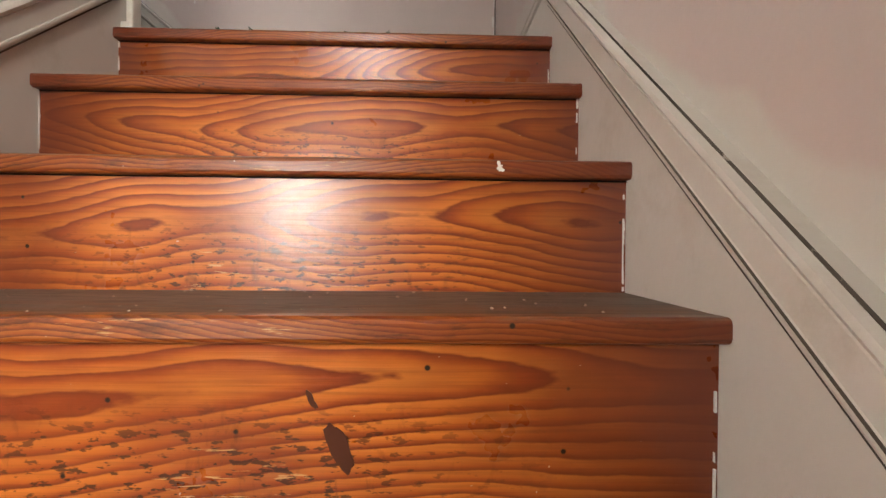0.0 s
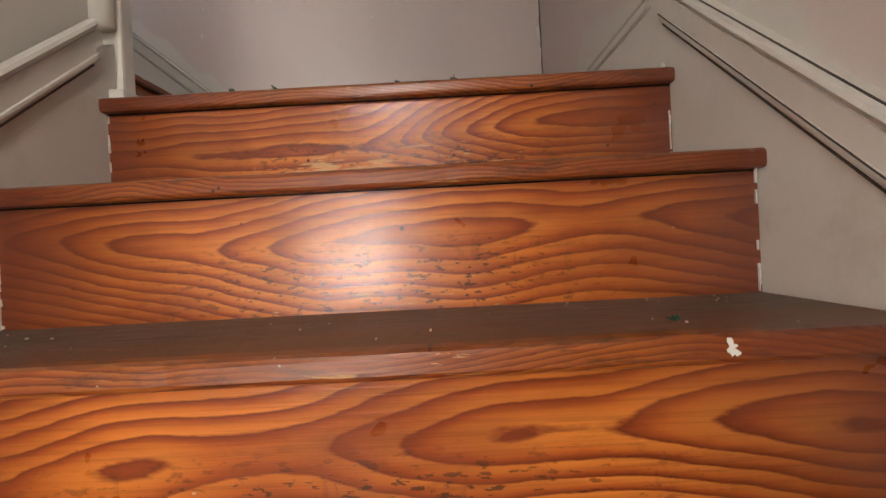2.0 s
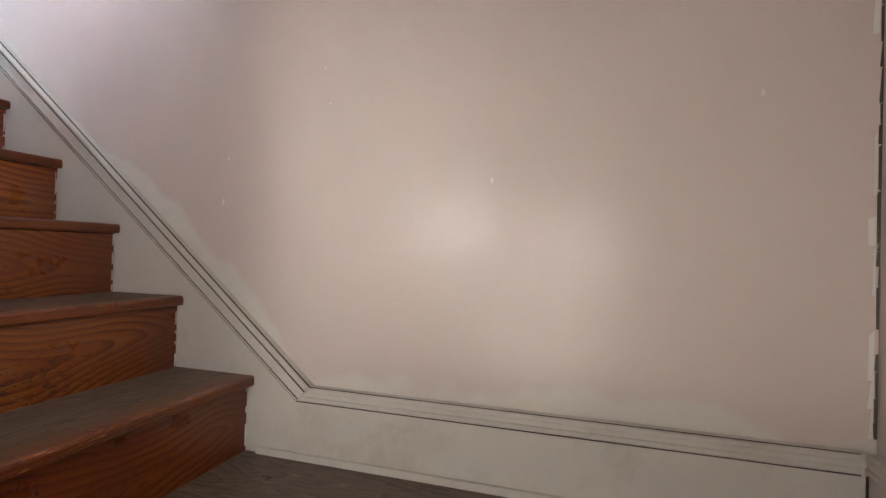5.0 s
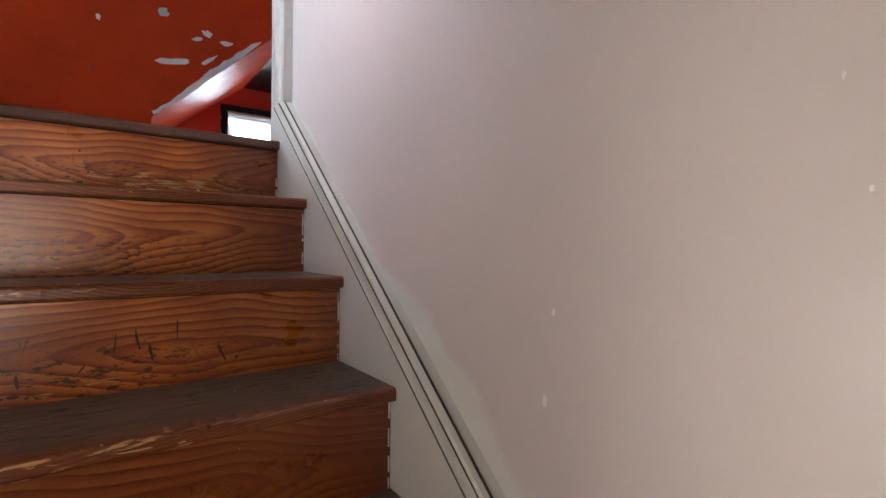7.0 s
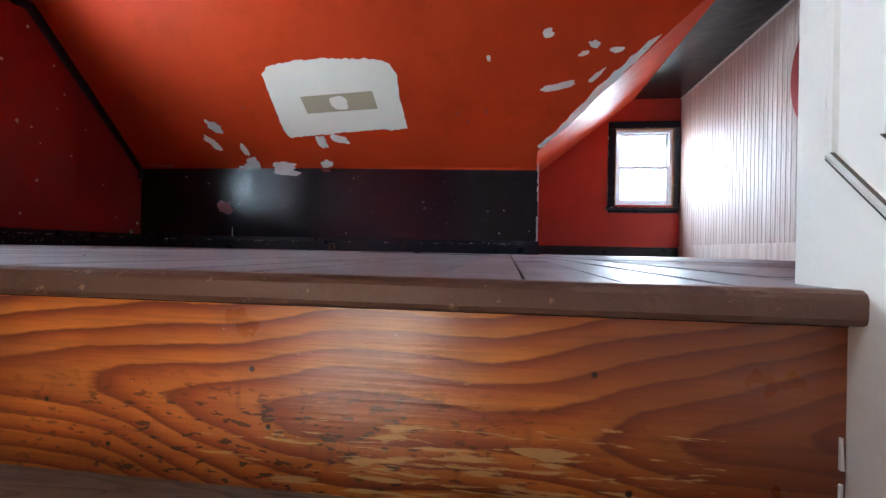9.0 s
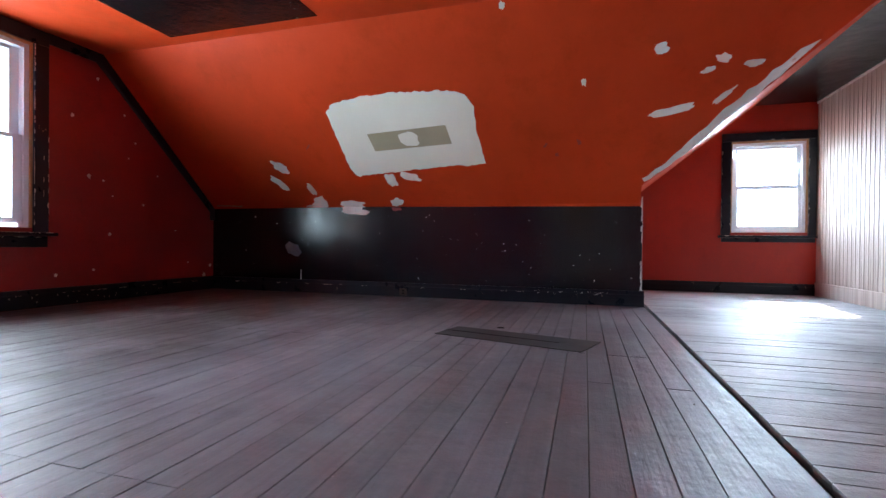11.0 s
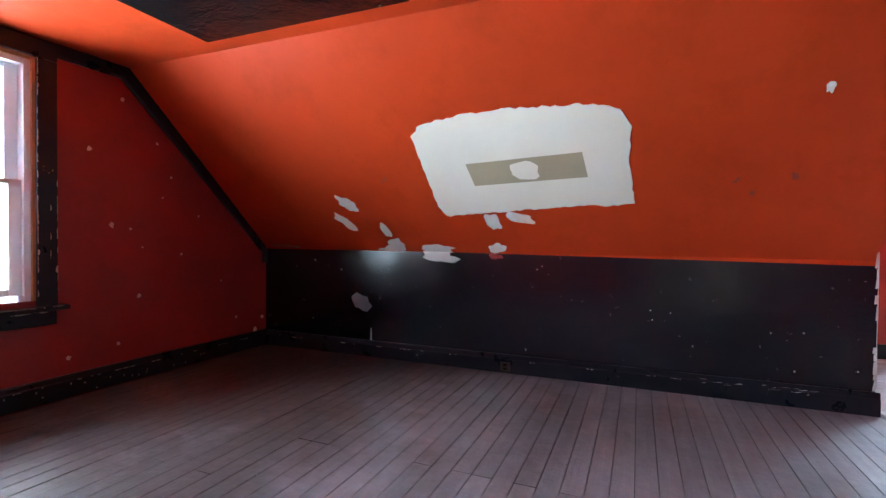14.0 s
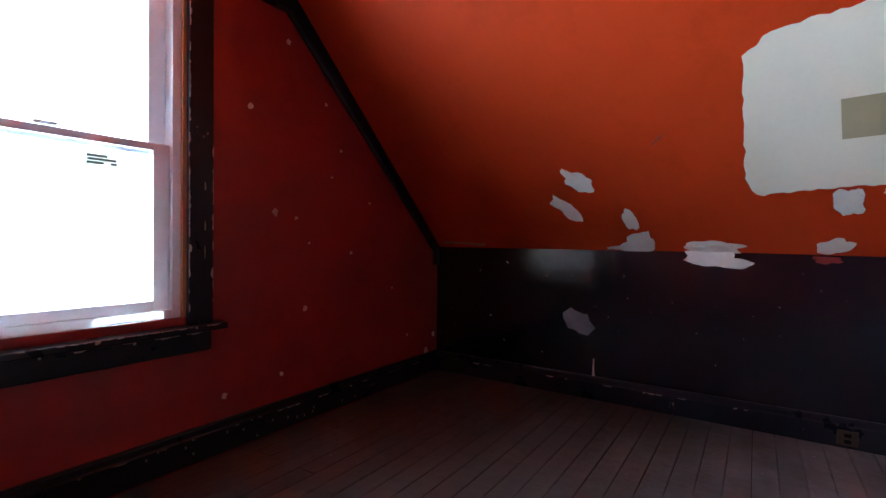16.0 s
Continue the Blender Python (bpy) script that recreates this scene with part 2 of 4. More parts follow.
def plaster(name, main, border, terms, reach=0.02):
    """Wall paint whose cream border was brushed past the moulding. terms: (axis, slope, offset) lines that the moulding's top follows."""
    k = Mat(name)
    own = k.node("ShaderNodeSeparateXYZ")
    k.link(k.c, own.inputs[0])
    top = None
    for axis, slope, offset, op in terms:
        v = k.math("ADD", k.math("MULTIPLY", own.outputs[axis], slope), offset)
        top = v if top is None else k.math(op, top, v)
    big = k.noise(k.c, 1.3, 5, 0.55)
    steps = k.noise(k.c, 2.8, 3, 0.45)
    d = k.math("SUBTRACT", k.math("SUBTRACT", own.outputs[2], top), k.math("MULTIPLY", k.math("SUBTRACT", steps, 0.52), 0.5))
    mask = k.ramp(d, [(reach, 1.0), (reach + 0.03, 0.0)])
    tone = k.mix(k.ramp(big, [(0.3, 0.0), (0.7, 1.0)]), tuple(v * 0.93 for v in main), tuple(v * 1.06 for v in main))
    col = k.mix(mask, tone, border)
    nick = k.ramp(k.noise(k.c, 17, 6, 0.7), [(0.715, 0.0), (0.73, 0.7)])
    col = k.mix(nick, col, tuple(min(1, v * 1.22) for v in main))
    smear = k.ramp(k.noise(k.scaled(k.c, (1.0, 1.0, 0.4)), 2.1, 7, 0.7), [(0.55, 0.0), (0.8, 0.22)])
    col = k.mix(smear, col, tuple(v * 0.72 for v in main))
    k.bump(k.math("ADD", k.noise(k.c, 4, 4), k.math("MULTIPLY", k.noise(k.c, 70, 3), 0.3)), 0.12, 0.015)
    return k.done(col, k.math("ADD", k.math("MULTIPLY", k.noise(k.c, 5, 4), 0.12), 0.27))


PINK, CREAM = (0.64, 0.555, 0.515), (0.66, 0.63, 0.57)
M_back = plaster("wall_paint_back", PINK, CREAM, [(0, 0.0, 0.178, ""), (0, -0.8436, -0.7634, "MAXIMUM")])
M_right = plaster("wall_paint_right", PINK, CREAM, [(1, 0.0, 0.178, ""), (1, 0.833, 0.145, "MINIMUM")])
M_left = plaster("wall_paint_left", PINK, CREAM, [(1, 0.0, 0.178, ""), (1, 0.833, 0.145, "MINIMUM")], 0.12)
M_inner = plaster("wall_paint_inner", PINK, CREAM, [(0, 0.0, 0.178, ""), (0, -0.8436, -0.7634, "MAXIMUM")])
M_cream = paint("cream_trim_paint", CREAM, 0.38, 0.06, 0.12, chips=(0.42, 0.36, 0.28), chip_at=0.735, grime=(0.50, 0.45, 0.37))
M_white = paint("white_casing_paint", (0.76, 0.75, 0.72), 0.3, 0.05, 0.1, grime=(0.6, 0.58, 0.54))
M_caulk = paint("white_caulk", (0.78, 0.76, 0.72), 0.6, 0.1, 0.4)
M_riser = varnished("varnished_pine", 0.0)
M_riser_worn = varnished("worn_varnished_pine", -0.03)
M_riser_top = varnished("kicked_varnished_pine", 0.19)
# same varnish, with the dim light on the first upper risers put into its colour
M_riser_dim = varnished("dimmed_varnished_pine", 0.0, tint=0.5, calm=0.6)
M_tread = tread_paint("brown_tread_paint", 0.10)
M_landing = tread_paint("brown_landing_paint", 0.62, (0.50, 0.28, 0.165), (0.46, 0.32, 0.21), 0.32)
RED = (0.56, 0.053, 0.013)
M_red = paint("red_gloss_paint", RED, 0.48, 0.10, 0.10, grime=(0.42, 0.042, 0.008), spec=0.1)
# same red turned crimson: the window's sheen on the bay wall put into the colour
M_red_bay = paint("bay_red_with_sheen", (0.47, 0.036, 0.020), 0.34, 0.12, 0.10, grime=(0.36, 0.028, 0.018), spec=0.4)
# backlit shade put into the walls' red; disc and smears share it
M_red_dim = paint("dim_red_paint", (0.31, 0.028, 0.027), 0.36, 0.12, 0.10, grime=(0.22, 0.020, 0.021))
# blue cast of knee-wall and trim black: sky reflection put into the base colour
M_black = paint("black_gloss_paint", (0.003, 0.005, 0.010), 0.17, 0.3, 0.10, chips=(0.42, 0.42, 0.44), chip_at=0.655, chip_scale=20, grime=(0.006, 0.009, 0.015), spec=0.55)
M_black_trim = paint("black_trim_paint", (0.008, 0.012, 0.022), 0.30, 0.3, 0.2, chips=(0.38, 0.30, 0.24), chip_at=0.655, chip_scale=13, spec=0.36)
M_black_ceiling = paint("black_ceiling_paint", (0.006, 0.0065, 0.007), 0.22, 0.3, 0.7, chips=(0.2, 0.19, 0.18), chip_at=0.68, chip_scale=14, spec=0.3)
M_spackle = paint("white_spackle", (0.84, 0.84, 0.83), 0.75, 0.10, 0.6, chips=(0.58, 0.40, 0.35), chip_at=0.62, chip_scale=26, grime=(0.66, 0.59, 0.57))
M_primer = paint("white_primer", (0.86, 0.82, 0.71), 0.6, 0.04, 0.15)
M_tape = paint("tan_joint_tape", (0.42, 0.36, 0.23), 0.7, 0.06, 0.1)
M_grey_spackle = paint("grey_spackle", (0.24, 0.31, 0.38), 0.7, 0.35, 0.6, grime=(0.07, 0.08, 0.10))
M_vinyl = paint("white_vinyl", (0.80, 0.88, 0.96), 0.35, 0.02, 0.02)
# slight transmission brightens the frames in place of window glare
M_vinyl.node_tree.nodes["Principled BSDF"].inputs["Transmission Weight"].default_value = 0.12
M_rawwood = paint("raw_wood", (0.55, 0.34, 0.17), 0.6, 0.2, 0.2)
M_flake = paint("bare_chipped_paint", (0.52, 0.46, 0.42), 0.7, 0.3, 0.4, grime=(0.34, 0.24, 0.17))
M_sticker_base = paint("pale_sticker", (0.80, 0.84, 0.80), 0.5, 0.05, 0.05)
M_sticker_base.node_tree.nodes["Principled BSDF"].inputs["Transmission Weight"].default_value = 0.3
M_sticker = paint("dark_sticker_print", (0.05, 0.075, 0.06), 0.5, 0.1, 0.05)
M_ceiling = paint("stairwell_ceiling_paint", (0.66, 0.60, 0.55), 0.6, 0.06, 0.2)
M_rubber = paint("grey_tape_strip", (0.036, 0.038, 0.042), 0.6, 0.15, 0.15, grime=(0.05, 0.05, 0.052))
M_seam = paint("dark_seam", (0.012, 0.010, 0.009), 0.9, 0.1, 0.1, spec=0.1)
M_green = paint("green_fuzz", (0.014, 0.045, 0.026), 0.9, 0.4, 0.3)
M_crumb = paint("pale_crumb", (0.42, 0.34, 0.26), 0.85, 0.3, 0.3)
M_brown = paint("brown_outlet", (0.05, 0.028, 0.018), 0.4, 0.2, 0.1)
M_crack = paint("dark_crack", (0.10, 0.085, 0.07), 0.9, 0.5, 0.2, chips=(0.45, 0.40, 0.34), chip_at=0.64, chip_scale=22, spec=0.1)
M_stain = paint("brown_stain", (0.075, 0.020, 0.008), 0.35, 0.4, 0.2)
M_scrape = paint("tan_scrape", (0.34, 0.20, 0.13), 0.8, 0.3, 0.3)
M_soil = paint("dark_subfloor", (0.02, 0.017, 0.015), 0.8, 0.2, 0.2)


def plank_paint(name, colour, bare, rough, relief=0.25):
    """Thin mauve-grey floor paint on old boards, scuffed along the grain; grain along local x."""
    k = Mat(name)
    vec, rnd = k.shifted(31.0)
    streak = k.noise(k.scaled(vec, (1.6, 22.0, 1.0)), 1.0, 6, 0.65)
    big = k.noise(vec, 1.1, 5, 0.6)
    col = k.mix(k.ramp(streak, [(0.3, 0.0), (0.7, 1.0)]), tuple(v * 0.78 for v in colour), tuple(v * 1.16 for v in colour))
    col = k.mix(k.ramp(big, [(0.45, 0.0), (0.75, 0.6)]), col, bare)
    tone = k.math("ADD", k.math("MULTIPLY", rnd, 0.26), 0.87)
    comb = k.node("ShaderNodeCombineXYZ")
    for i in range(3):
        k.link(tone, comb.inputs[i])
    col = k.mix(1.0, col, comb.outputs[0], "MULTIPLY")
    place = k.t.nodes.new("ShaderNodeNewGeometry").outputs["Position"]
    dirt = k.ramp(k.noise(place, 0.9, 7, 0.68, 0.3), [(0.45, 0.0), (0.68, 0.6)])
    col = k.mix(dirt, col, (0.062, 0.055, 0.060))
    # brown grime, with dimness along the gable side put into the boards' colour
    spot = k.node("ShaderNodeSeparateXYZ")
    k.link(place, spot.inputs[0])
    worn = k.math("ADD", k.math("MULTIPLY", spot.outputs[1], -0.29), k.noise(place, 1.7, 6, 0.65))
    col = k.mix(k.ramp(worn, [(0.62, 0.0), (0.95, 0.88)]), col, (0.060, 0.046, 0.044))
    wash = k.ramp(k.noise(place, 2.3, 6, 0.7), [(0.58, 0.0), (0.72, 0.35)])
    col = k.mix(wash, col, (0.30, 0.27, 0.28))
    scuff = k.ramp(k.noise(k.scaled(vec, (7.0, 40.0, 1.0)), 1.0, 6, 0.7), [(0.66, 0.0), (0.72, 0.55)])
    col = k.mix(scuff, col, (0.05, 0.042, 0.044))
    spots = k.ramp(k.noise(vec, 32, 3, 0.6), [(0.735, 0.0), (0.75, 0.6)])
    col = k.mix(spots, col, (0.45, 0.43, 0.42))
    k.bump(k.math("ADD", k.math("MULTIPLY", streak, 0.8), k.noise(vec, 12, 4)), relief, 0.008)
    return k.done(col, k.math("ADD", k.math("MULTIPLY", k.noise(vec, 5, 5), 0.3), rough - 0.15))


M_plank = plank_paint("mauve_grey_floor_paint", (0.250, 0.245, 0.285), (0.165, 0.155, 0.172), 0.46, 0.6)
# bay boards: paler base and rougher finish than the main floor
M_plank_pale = plank_paint("worn_grey_floor_paint", (0.42, 0.41, 0.43), (0.26, 0.245, 0.25), 0.56, 0.8)


def board_paint(name):
    """Thin whitewash on pine beadboard, streaked up and down."""
    k = Mat(name)
    vec, rnd = k.shifted(13.0)
    streak = k.noise(k.scaled(vec, (30.0, 1.0, 1.0)), 1.0, 6, 0.6)
    col = k.mix(k.ramp(streak, [(0.38, 0.0), (0.66, 1.0)]), (0.50, 0.41, 0.36), (0.70, 0.62, 0.57))
    col = k.mix(k.ramp(rnd, [(0.0, 0.0), (1.0, 0.35)]), col, (0.50, 0.39, 0.33))
    k.bump(streak, 0.2, 0.004)
    return k.done(col, 0.55)


M_bead = board_paint("whitewashed_beadboard")
glass = bpy.data.materials.new("window_glass")
glass.use_nodes = True
gb = glass.node_tree.nodes["Principled BSDF"]
gb.inputs["Base Color"].default_value = (1, 1, 1, 1)
gb.inputs["Roughness"].default_value = 0.0
gb.inputs["Transmission Weight"].default_value = 1.0
gb.inputs["IOR"].default_value = 1.02
glow = bpy.data.materials.new("overcast_distance")
glow.use_nodes = True
gn = glow.node_tree
em = gn.nodes.new("ShaderNodeEmission")
em.inputs["Color"].default_value, em.inputs["Strength"].default_value = (0.95, 0.97, 1.0, 1), 1.6
gn.links.new(em.outputs[0], gn.nodes["Material Output"].inputs["Surface"])

# ---- building helpers ----


def box(bm, x0, x1, y0, y1, z0, z1, bevel=0.0):
    m = Matrix.LocRotScale(((x0 + x1) / 2, (y0 + y1) / 2, (z0 + z1) / 2), None, (abs(x1 - x0), abs(y1 - y0), abs(z1 - z0)))
    vs = bmesh.ops.create_cube(bm, size=1.0, matrix=m)["verts"]
    if bevel:
        es = list({e for v in vs for e in v.link_edges})
        bmesh.ops.bevel(bm, geom=es, offset=bevel, segments=2, profile=0.6, affect="EDGES")
    return bm


def prism(bm, pts, d):
    """A plate from the outline pts (3D, in one plane), thickened by the vector d."""
    a = [bm.verts.new(p) for p in pts]
    b = [bm.verts.new(Vector(p) + Vector(d)) for p in pts]
    bm.faces.new(a)
    bm.faces.new(list(reversed(b)))
    n = len(pts)
    for i in range(n):
        bm.faces.new((a[i], b[i], b[(i + 1) % n], a[(i + 1) % n]))
    bmesh.ops.recalc_face_normals(bm, faces=bm.faces)
    return bm


def band(bm, low, high, profile, out):
    """A moulding between two lines (lists of points of equal length): profile of (share across, metres proud), out: the wall's normal."""
    rows = []
    out = Vector(out)
    for a, b in zip(low, high):
        a, b = Vector(a), Vector(b)
        rows.append([bm.verts.new(a.lerp(b, u) + out * h) for u, h in profile])
    for r, s in zip(rows, rows[1:]):
        for i in range(len(profile) - 1):
            bm.faces.new((r[i], r[i + 1], s[i + 1], s[i]))
    for r in (rows[0], rows[-1]):
        bm.faces.new(r)
    bmesh.ops.recalc_face_normals(bm, faces=bm.faces)
    return bm


MOULD = [(0, -0.002), (0, 0.003), (0.05, 0.009), (0.13, 0.012), (0.2, 0.012), (0.225, 0.009), (0.72, 0.010), (0.75, 0.008), (0.79, 0.012), (0.88, 0.016), (0.96, 0.013), (1, 0.006), (1, -0.002)]
CAP = [(0, -0.001), (0, 0.003), (0.1, 0.006), (0.3, 0.006), (0.38, 0.0035), (0.62, 0.0035), (0.72, 0.006), (0.9, 0.0055), (1, 0.002), (1, -0.001)]


def part(name, bm, material, parent=None, label="", at=None):
    """Links a bmesh as one mesh object, under parent if given."""
    me = bpy.data.meshes.new(name)
    bm.to_mesh(me)
    bm.free()
    me.materials.append(material)
    ob = new(name, me)
    if at is not None:
        ob.matrix_basis = at
    if parent is not None:
        ob.parent = parent
    if label:
        ob["label"] = label
    return ob


def shared(name, me, parent, at):
    ob = new(name, me)
    ob.parent = parent
    ob.matrix_basis = at
    return ob


def setting(name, bm, material, label, category):
    return tagged(part(name, bm, material), label, category, kind="structure")


def smooth(ob):
    for p in ob.data.polygons:
        p.use_smooth = True
    return ob


def blob(cu, cv, ru, rv, seed, turn=0.0, n=30, rough=0.28, square=0.0):
    """An uneven closed outline in two dimensions, round or squarish."""
    rng = random.Random(seed)
    ph = [(rng.uniform(0, 6.28), rng.uniform(0.3, 1.0)) for _ in range(5)]
    out = []
    for i in range(n):
        a = 2 * math.pi * i / n
        r = 1 + rough * sum(w * math.sin((j + 2) * a + p) for j, (p, w) in enumerate(ph)) / 2.2
        if square:
            r *= (1 - square) + square / max(abs(math.cos(a)), abs(math.sin(a)))
        r *= rng.uniform(1 - rough * 0.3, 1 + rough * 0.3)
        u, v = ru * r * math.cos(a), rv * r * math.sin(a)
        out.append((cu + u * math.cos(turn) - v * math.sin(turn), cv + u * math.sin(turn) + v * math.cos(turn)))
    return out


# ---- plan ----
R = 0.19                       # rise of a step
G1, G2 = 0.228, 0.231         # going of the lower and the upper flight
A = 6 * R                      # attic floor
XL, YB, YI = -1.028, 1.13, 0.20   # skirt faces: lower flight's left, back wall, upper flight's inner side
F1 = -1.277                    # first nosing of the upper flight
XT = F1 - 5 * G2               # attic nosing
CZ = 3.09                      # flat ceiling
KX, KZ = -6.575, 1.96          # knee wall face and top
PITCH = 0.95
SX = KX + (CZ - KZ) / PITCH    # slope meets the flat ceiling
GY, BY, DX = -2.98, 2.95, -8.2  # gable wall, beadboard wall, dormer wall
CYL, CYH, CKZ = 1.12, 2.38, 2.08          # cross slope from knee to flat ceiling
LOW = -2.47                    # floor at the foot of the stairs


def m1(y, k):
    return 0.833 * y + (0.065 if k == 0 else 0.145)


def m2(x, k):
    return -0.814 - 0.8314 * x if k == 0 else -0.7634 - 0.8436 * x


# ---- stairwell: walls, floor below, ceiling ----
b = box(bmesh.new(), 0.02, 0.14, -3.3, 1.27, LOW, CZ)
setting("wall_stair_right", b, M_right, "beige-pink painted plaster wall beside the stairs", "wall")
b = box(bmesh.new(), -2.52, 0.02, 1.15, 1.27, LOW, CZ)
setting("wall_stair_back", b, M_back, "beige-pink painted plaster wall behind landing and stairs", "wall")
b = box(bmesh.new(), -1.17, -1.05, -3.3, 0.052, LOW, CZ)
setting("wall_stair_left", b, M_left, "beige painted plaster wall of the lower flight", "wall")
b = box(bmesh.new(), -2.52, -1.171, 0.02, 0.14, LOW, CZ)
setting("wall_stair_inner", b, M_inner, "beige painted plaster wall of the upper flight", "wall")
b = box(bmesh.new(), -1.17, 0.14, -3.42, -3.3, LOW, CZ)
setting("wall_stair_foot", b, M_left, "beige plaster wall at the foot of the stairs", "wall")
b = box(bmesh.new(), -2.6, 0.14, -3.42, 1.27, LOW - 0.1, LOW)
setting("floor_stair_foot", b, M_landing, "brown wooden floor at the foot of the stairs", "floor")
b = box(bmesh.new(), -2.42, 0.14, -3.42, 1.27, CZ, CZ + 0.1)
setting("ceiling_stairwell", b, M_ceiling, "plain pale ceiling above the stairwell", "ceiling")

# skirt boards
Y0 = -3.0
b = prism(bmesh.new(), [(0, Y0, m1(Y0, 1)), (0, 0.04, 0.178), (0, YB, 0.178), (0, YB, -0.04), (0, 0.0, -0.5), (0, Y0, m1(Y0, 0) - 0.9)], (0.02, 0, 0))
s = setting("baseboard_right", b, M_cream, "cream painted skirt board along stairs and landing", "baseboard")
b = prism(bmesh.new(), [(XL, Y0, m1(Y0, 1)), (XL, 0.05, m1(0.05, 0) + 0.01), (XL, 0.05, -0.01), (XL, 0.0, -0.5), (XL, Y0, m1(Y0, 0) - 0.9)], (-0.022, 0, 0))
s2 = setting("baseboard_left", b, M_cream, "cream painted skirt board of the lower flight", "baseboard")
xe = -2.52
outline = [(0, 0.178), (-1.116, 0.178), (-2.382, m2(-2.382, 1)), (-2.382, CZ), (xe, CZ), (xe, A - 0.3), (XT, A - 0.45), (-1.24, -0.3), (0, -0.04)]
b = prism(bmesh.new(), [(x, YB, z) for x, z in outline], (0, 0.02, 0))
s3 = setting("baseboard_back", b, M_cream, "cream painted skirt board along landing and upper flight", "baseboard")
outline = [(-1.22, m2(-1.22, 1)), (-2.382, m2(-2.382, 1)), (-2.382, CZ), (xe, CZ), (xe, A - 0.3), (XT, A - 0.45), (-1.30, -0.3), (-1.22, -0.04)]
b = prism(bmesh.new(), [(x, YI, z) for x, z in outline], (0, -0.06, 0))
s4 = setting("baseboard_inner", b, M_cream, "cream painted skirt board on the inner side of the upper flight", "baseboard")

# mouldings on the skirts
ys = (Y0, 0.03)
part("stair_moulding", band(bmesh.new(), [(0, y, m1(y, 0)) for y in ys], [(0, ys[0], m1(ys[0], 1)), (0, 0.03, 0.17)], MOULD, (-1, 0, 0)), M_cream, s, "sloping cream moulding with beaded edges")
part("base_cap", band(bmesh.new(), [(0, 0.085, 0.142), (0, YB, 0.142)], [(0, 0.045, 0.178), (0, YB, 0.178)], CAP, (-1, 0, 0)), M_cream, s)
part("base_shoe", box(bmesh.new(), -0.012, -0.001, 0.03, YB - 0.013, 0.0, 0.018, 0.003), M_cream, s)
part("stair_moulding", band(bmesh.new(), [(XL, y, m1(y, 0)) for y in (Y0, -0.01)], [(XL, y, m1(y, 1)) for y in (Y0, -0.01)], MOULD, (1, 0, 0)), M_cream, s2, "sloping cream moulding with beaded edges")
lo = [(-1.150, 0.142), (-2.473, m2(-2.473, 0)), (-2.473, CZ)]
hi = [(-1.116, 0.178), (-2.382, m2(-2.382, 1)), (-2.382, CZ)]
part("stair_moulding", band(bmesh.new(), [(x, YB, z) for x, z in lo], [(x, YB, z) for x, z in hi], MOULD, (0, -1, 0)), M_cream, s3, "sloping beaded moulding that turns up as door casing")
part("base_cap", band(bmesh.new(), [(-0.013, YB, 0.142), (-1.150, YB, 0.142)], [(-0.013, YB, 0.178), (-1.116, YB, 0.178)], CAP, (0, -1, 0)), M_cream, s3)
part("base_shoe", box(bmesh.new(), -1.26, -0.001, YB - 0.012, YB - 0.001, 0.0, 0.018, 0.003), M_cream, s3)
lo = [(-1.23, m2(-1.23, 0)), (-2.473, m2(-2.473, 0)), (-2.473, CZ)]
hi = [(-1.23, m2(-1.23, 1)), (-2.382, m2(-2.382, 1)), (-2.382, CZ)]
part("stair_moulding", band(bmesh.new(), [(x, YI, z) for x, z in lo], [(x, YI, z) for x, z in hi], MOULD, (0, 1, 0)), M_cream, s4, "sloping beaded moulding that turns up as door casing")

NICKS = ((-1.404, 0.633, 0.008), (-1.109, 0.961, 0.003), (-1.092, 0.873, 0.003), (-0.684, 0.675, 0.006), (-1.391, 0.747, 0.005), (-0.166, 0.832, 0.006))
rng0 = random.Random(14)
SEAM = [(0, 0.0005), (0.1, 0.0045), (0.9, 0.0045), (1, 0.0005)]


def seams(parent, low, high, out, at, proud=0.0):
    """Thin dark cracks along a moulding at the given shares across it, each 2 to 4 mm wide."""
    for u, wd in at:
        a = [Vector(p) + (Vector(q) - Vector(p)) * u for p, q in zip(low, high)]
        c2 = [Vector(p) + (Vector(q) - Vector(p)) * (u + wd) for p, q in zip(low, high)]
        part("seam", band(bmesh.new(), a, c2, [(i, d + (proud if 0 < u < 1 else 0)) for i, d in SEAM], out), M_crack, parent, "thin dark crack along the moulding")


seams(s, [(0, y, m1(y, 0)) for y in ys], [(0, ys[0], m1(ys[0], 1)), (0, 0.03, 0.17)], (-1, 0, 0), ((-0.06, 0.06), (0.2, 0.012), (1.0, 0.014)), 0.009)
seams(s2, [(XL, y, m1(y, 0)) for y in (Y0, -0.01)], [(XL, y, m1(y, 1)) for y in (Y0, -0.01)], (1, 0, 0), ((-0.05, 0.05),))
BL = [(x, YB, z) for x, z in [(-1.150, 0.142), (-2.473, m2(-2.473, 0)), (-2.473, CZ)]]
BH = [(x, YB, z) for x, z in [(-1.116, 0.178), (-2.382, m2(-2.382, 1)), (-2.382, CZ)]]
seams(s3, BL[:2], BH[:2], (0, -1, 0), ((-0.04, 0.04), (0.20, 0.012), (0.73, 0.015), (1.0, 0.03)), 0.009)
seams(s3, [(-0.013, YB, 0.142), (-1.150, YB, 0.142)], [(-0.013, YB, 0.178), (-1.116, YB, 0.178)], (0, -1, 0), ((-0.06, 0.06), (1.0, 0.02)))
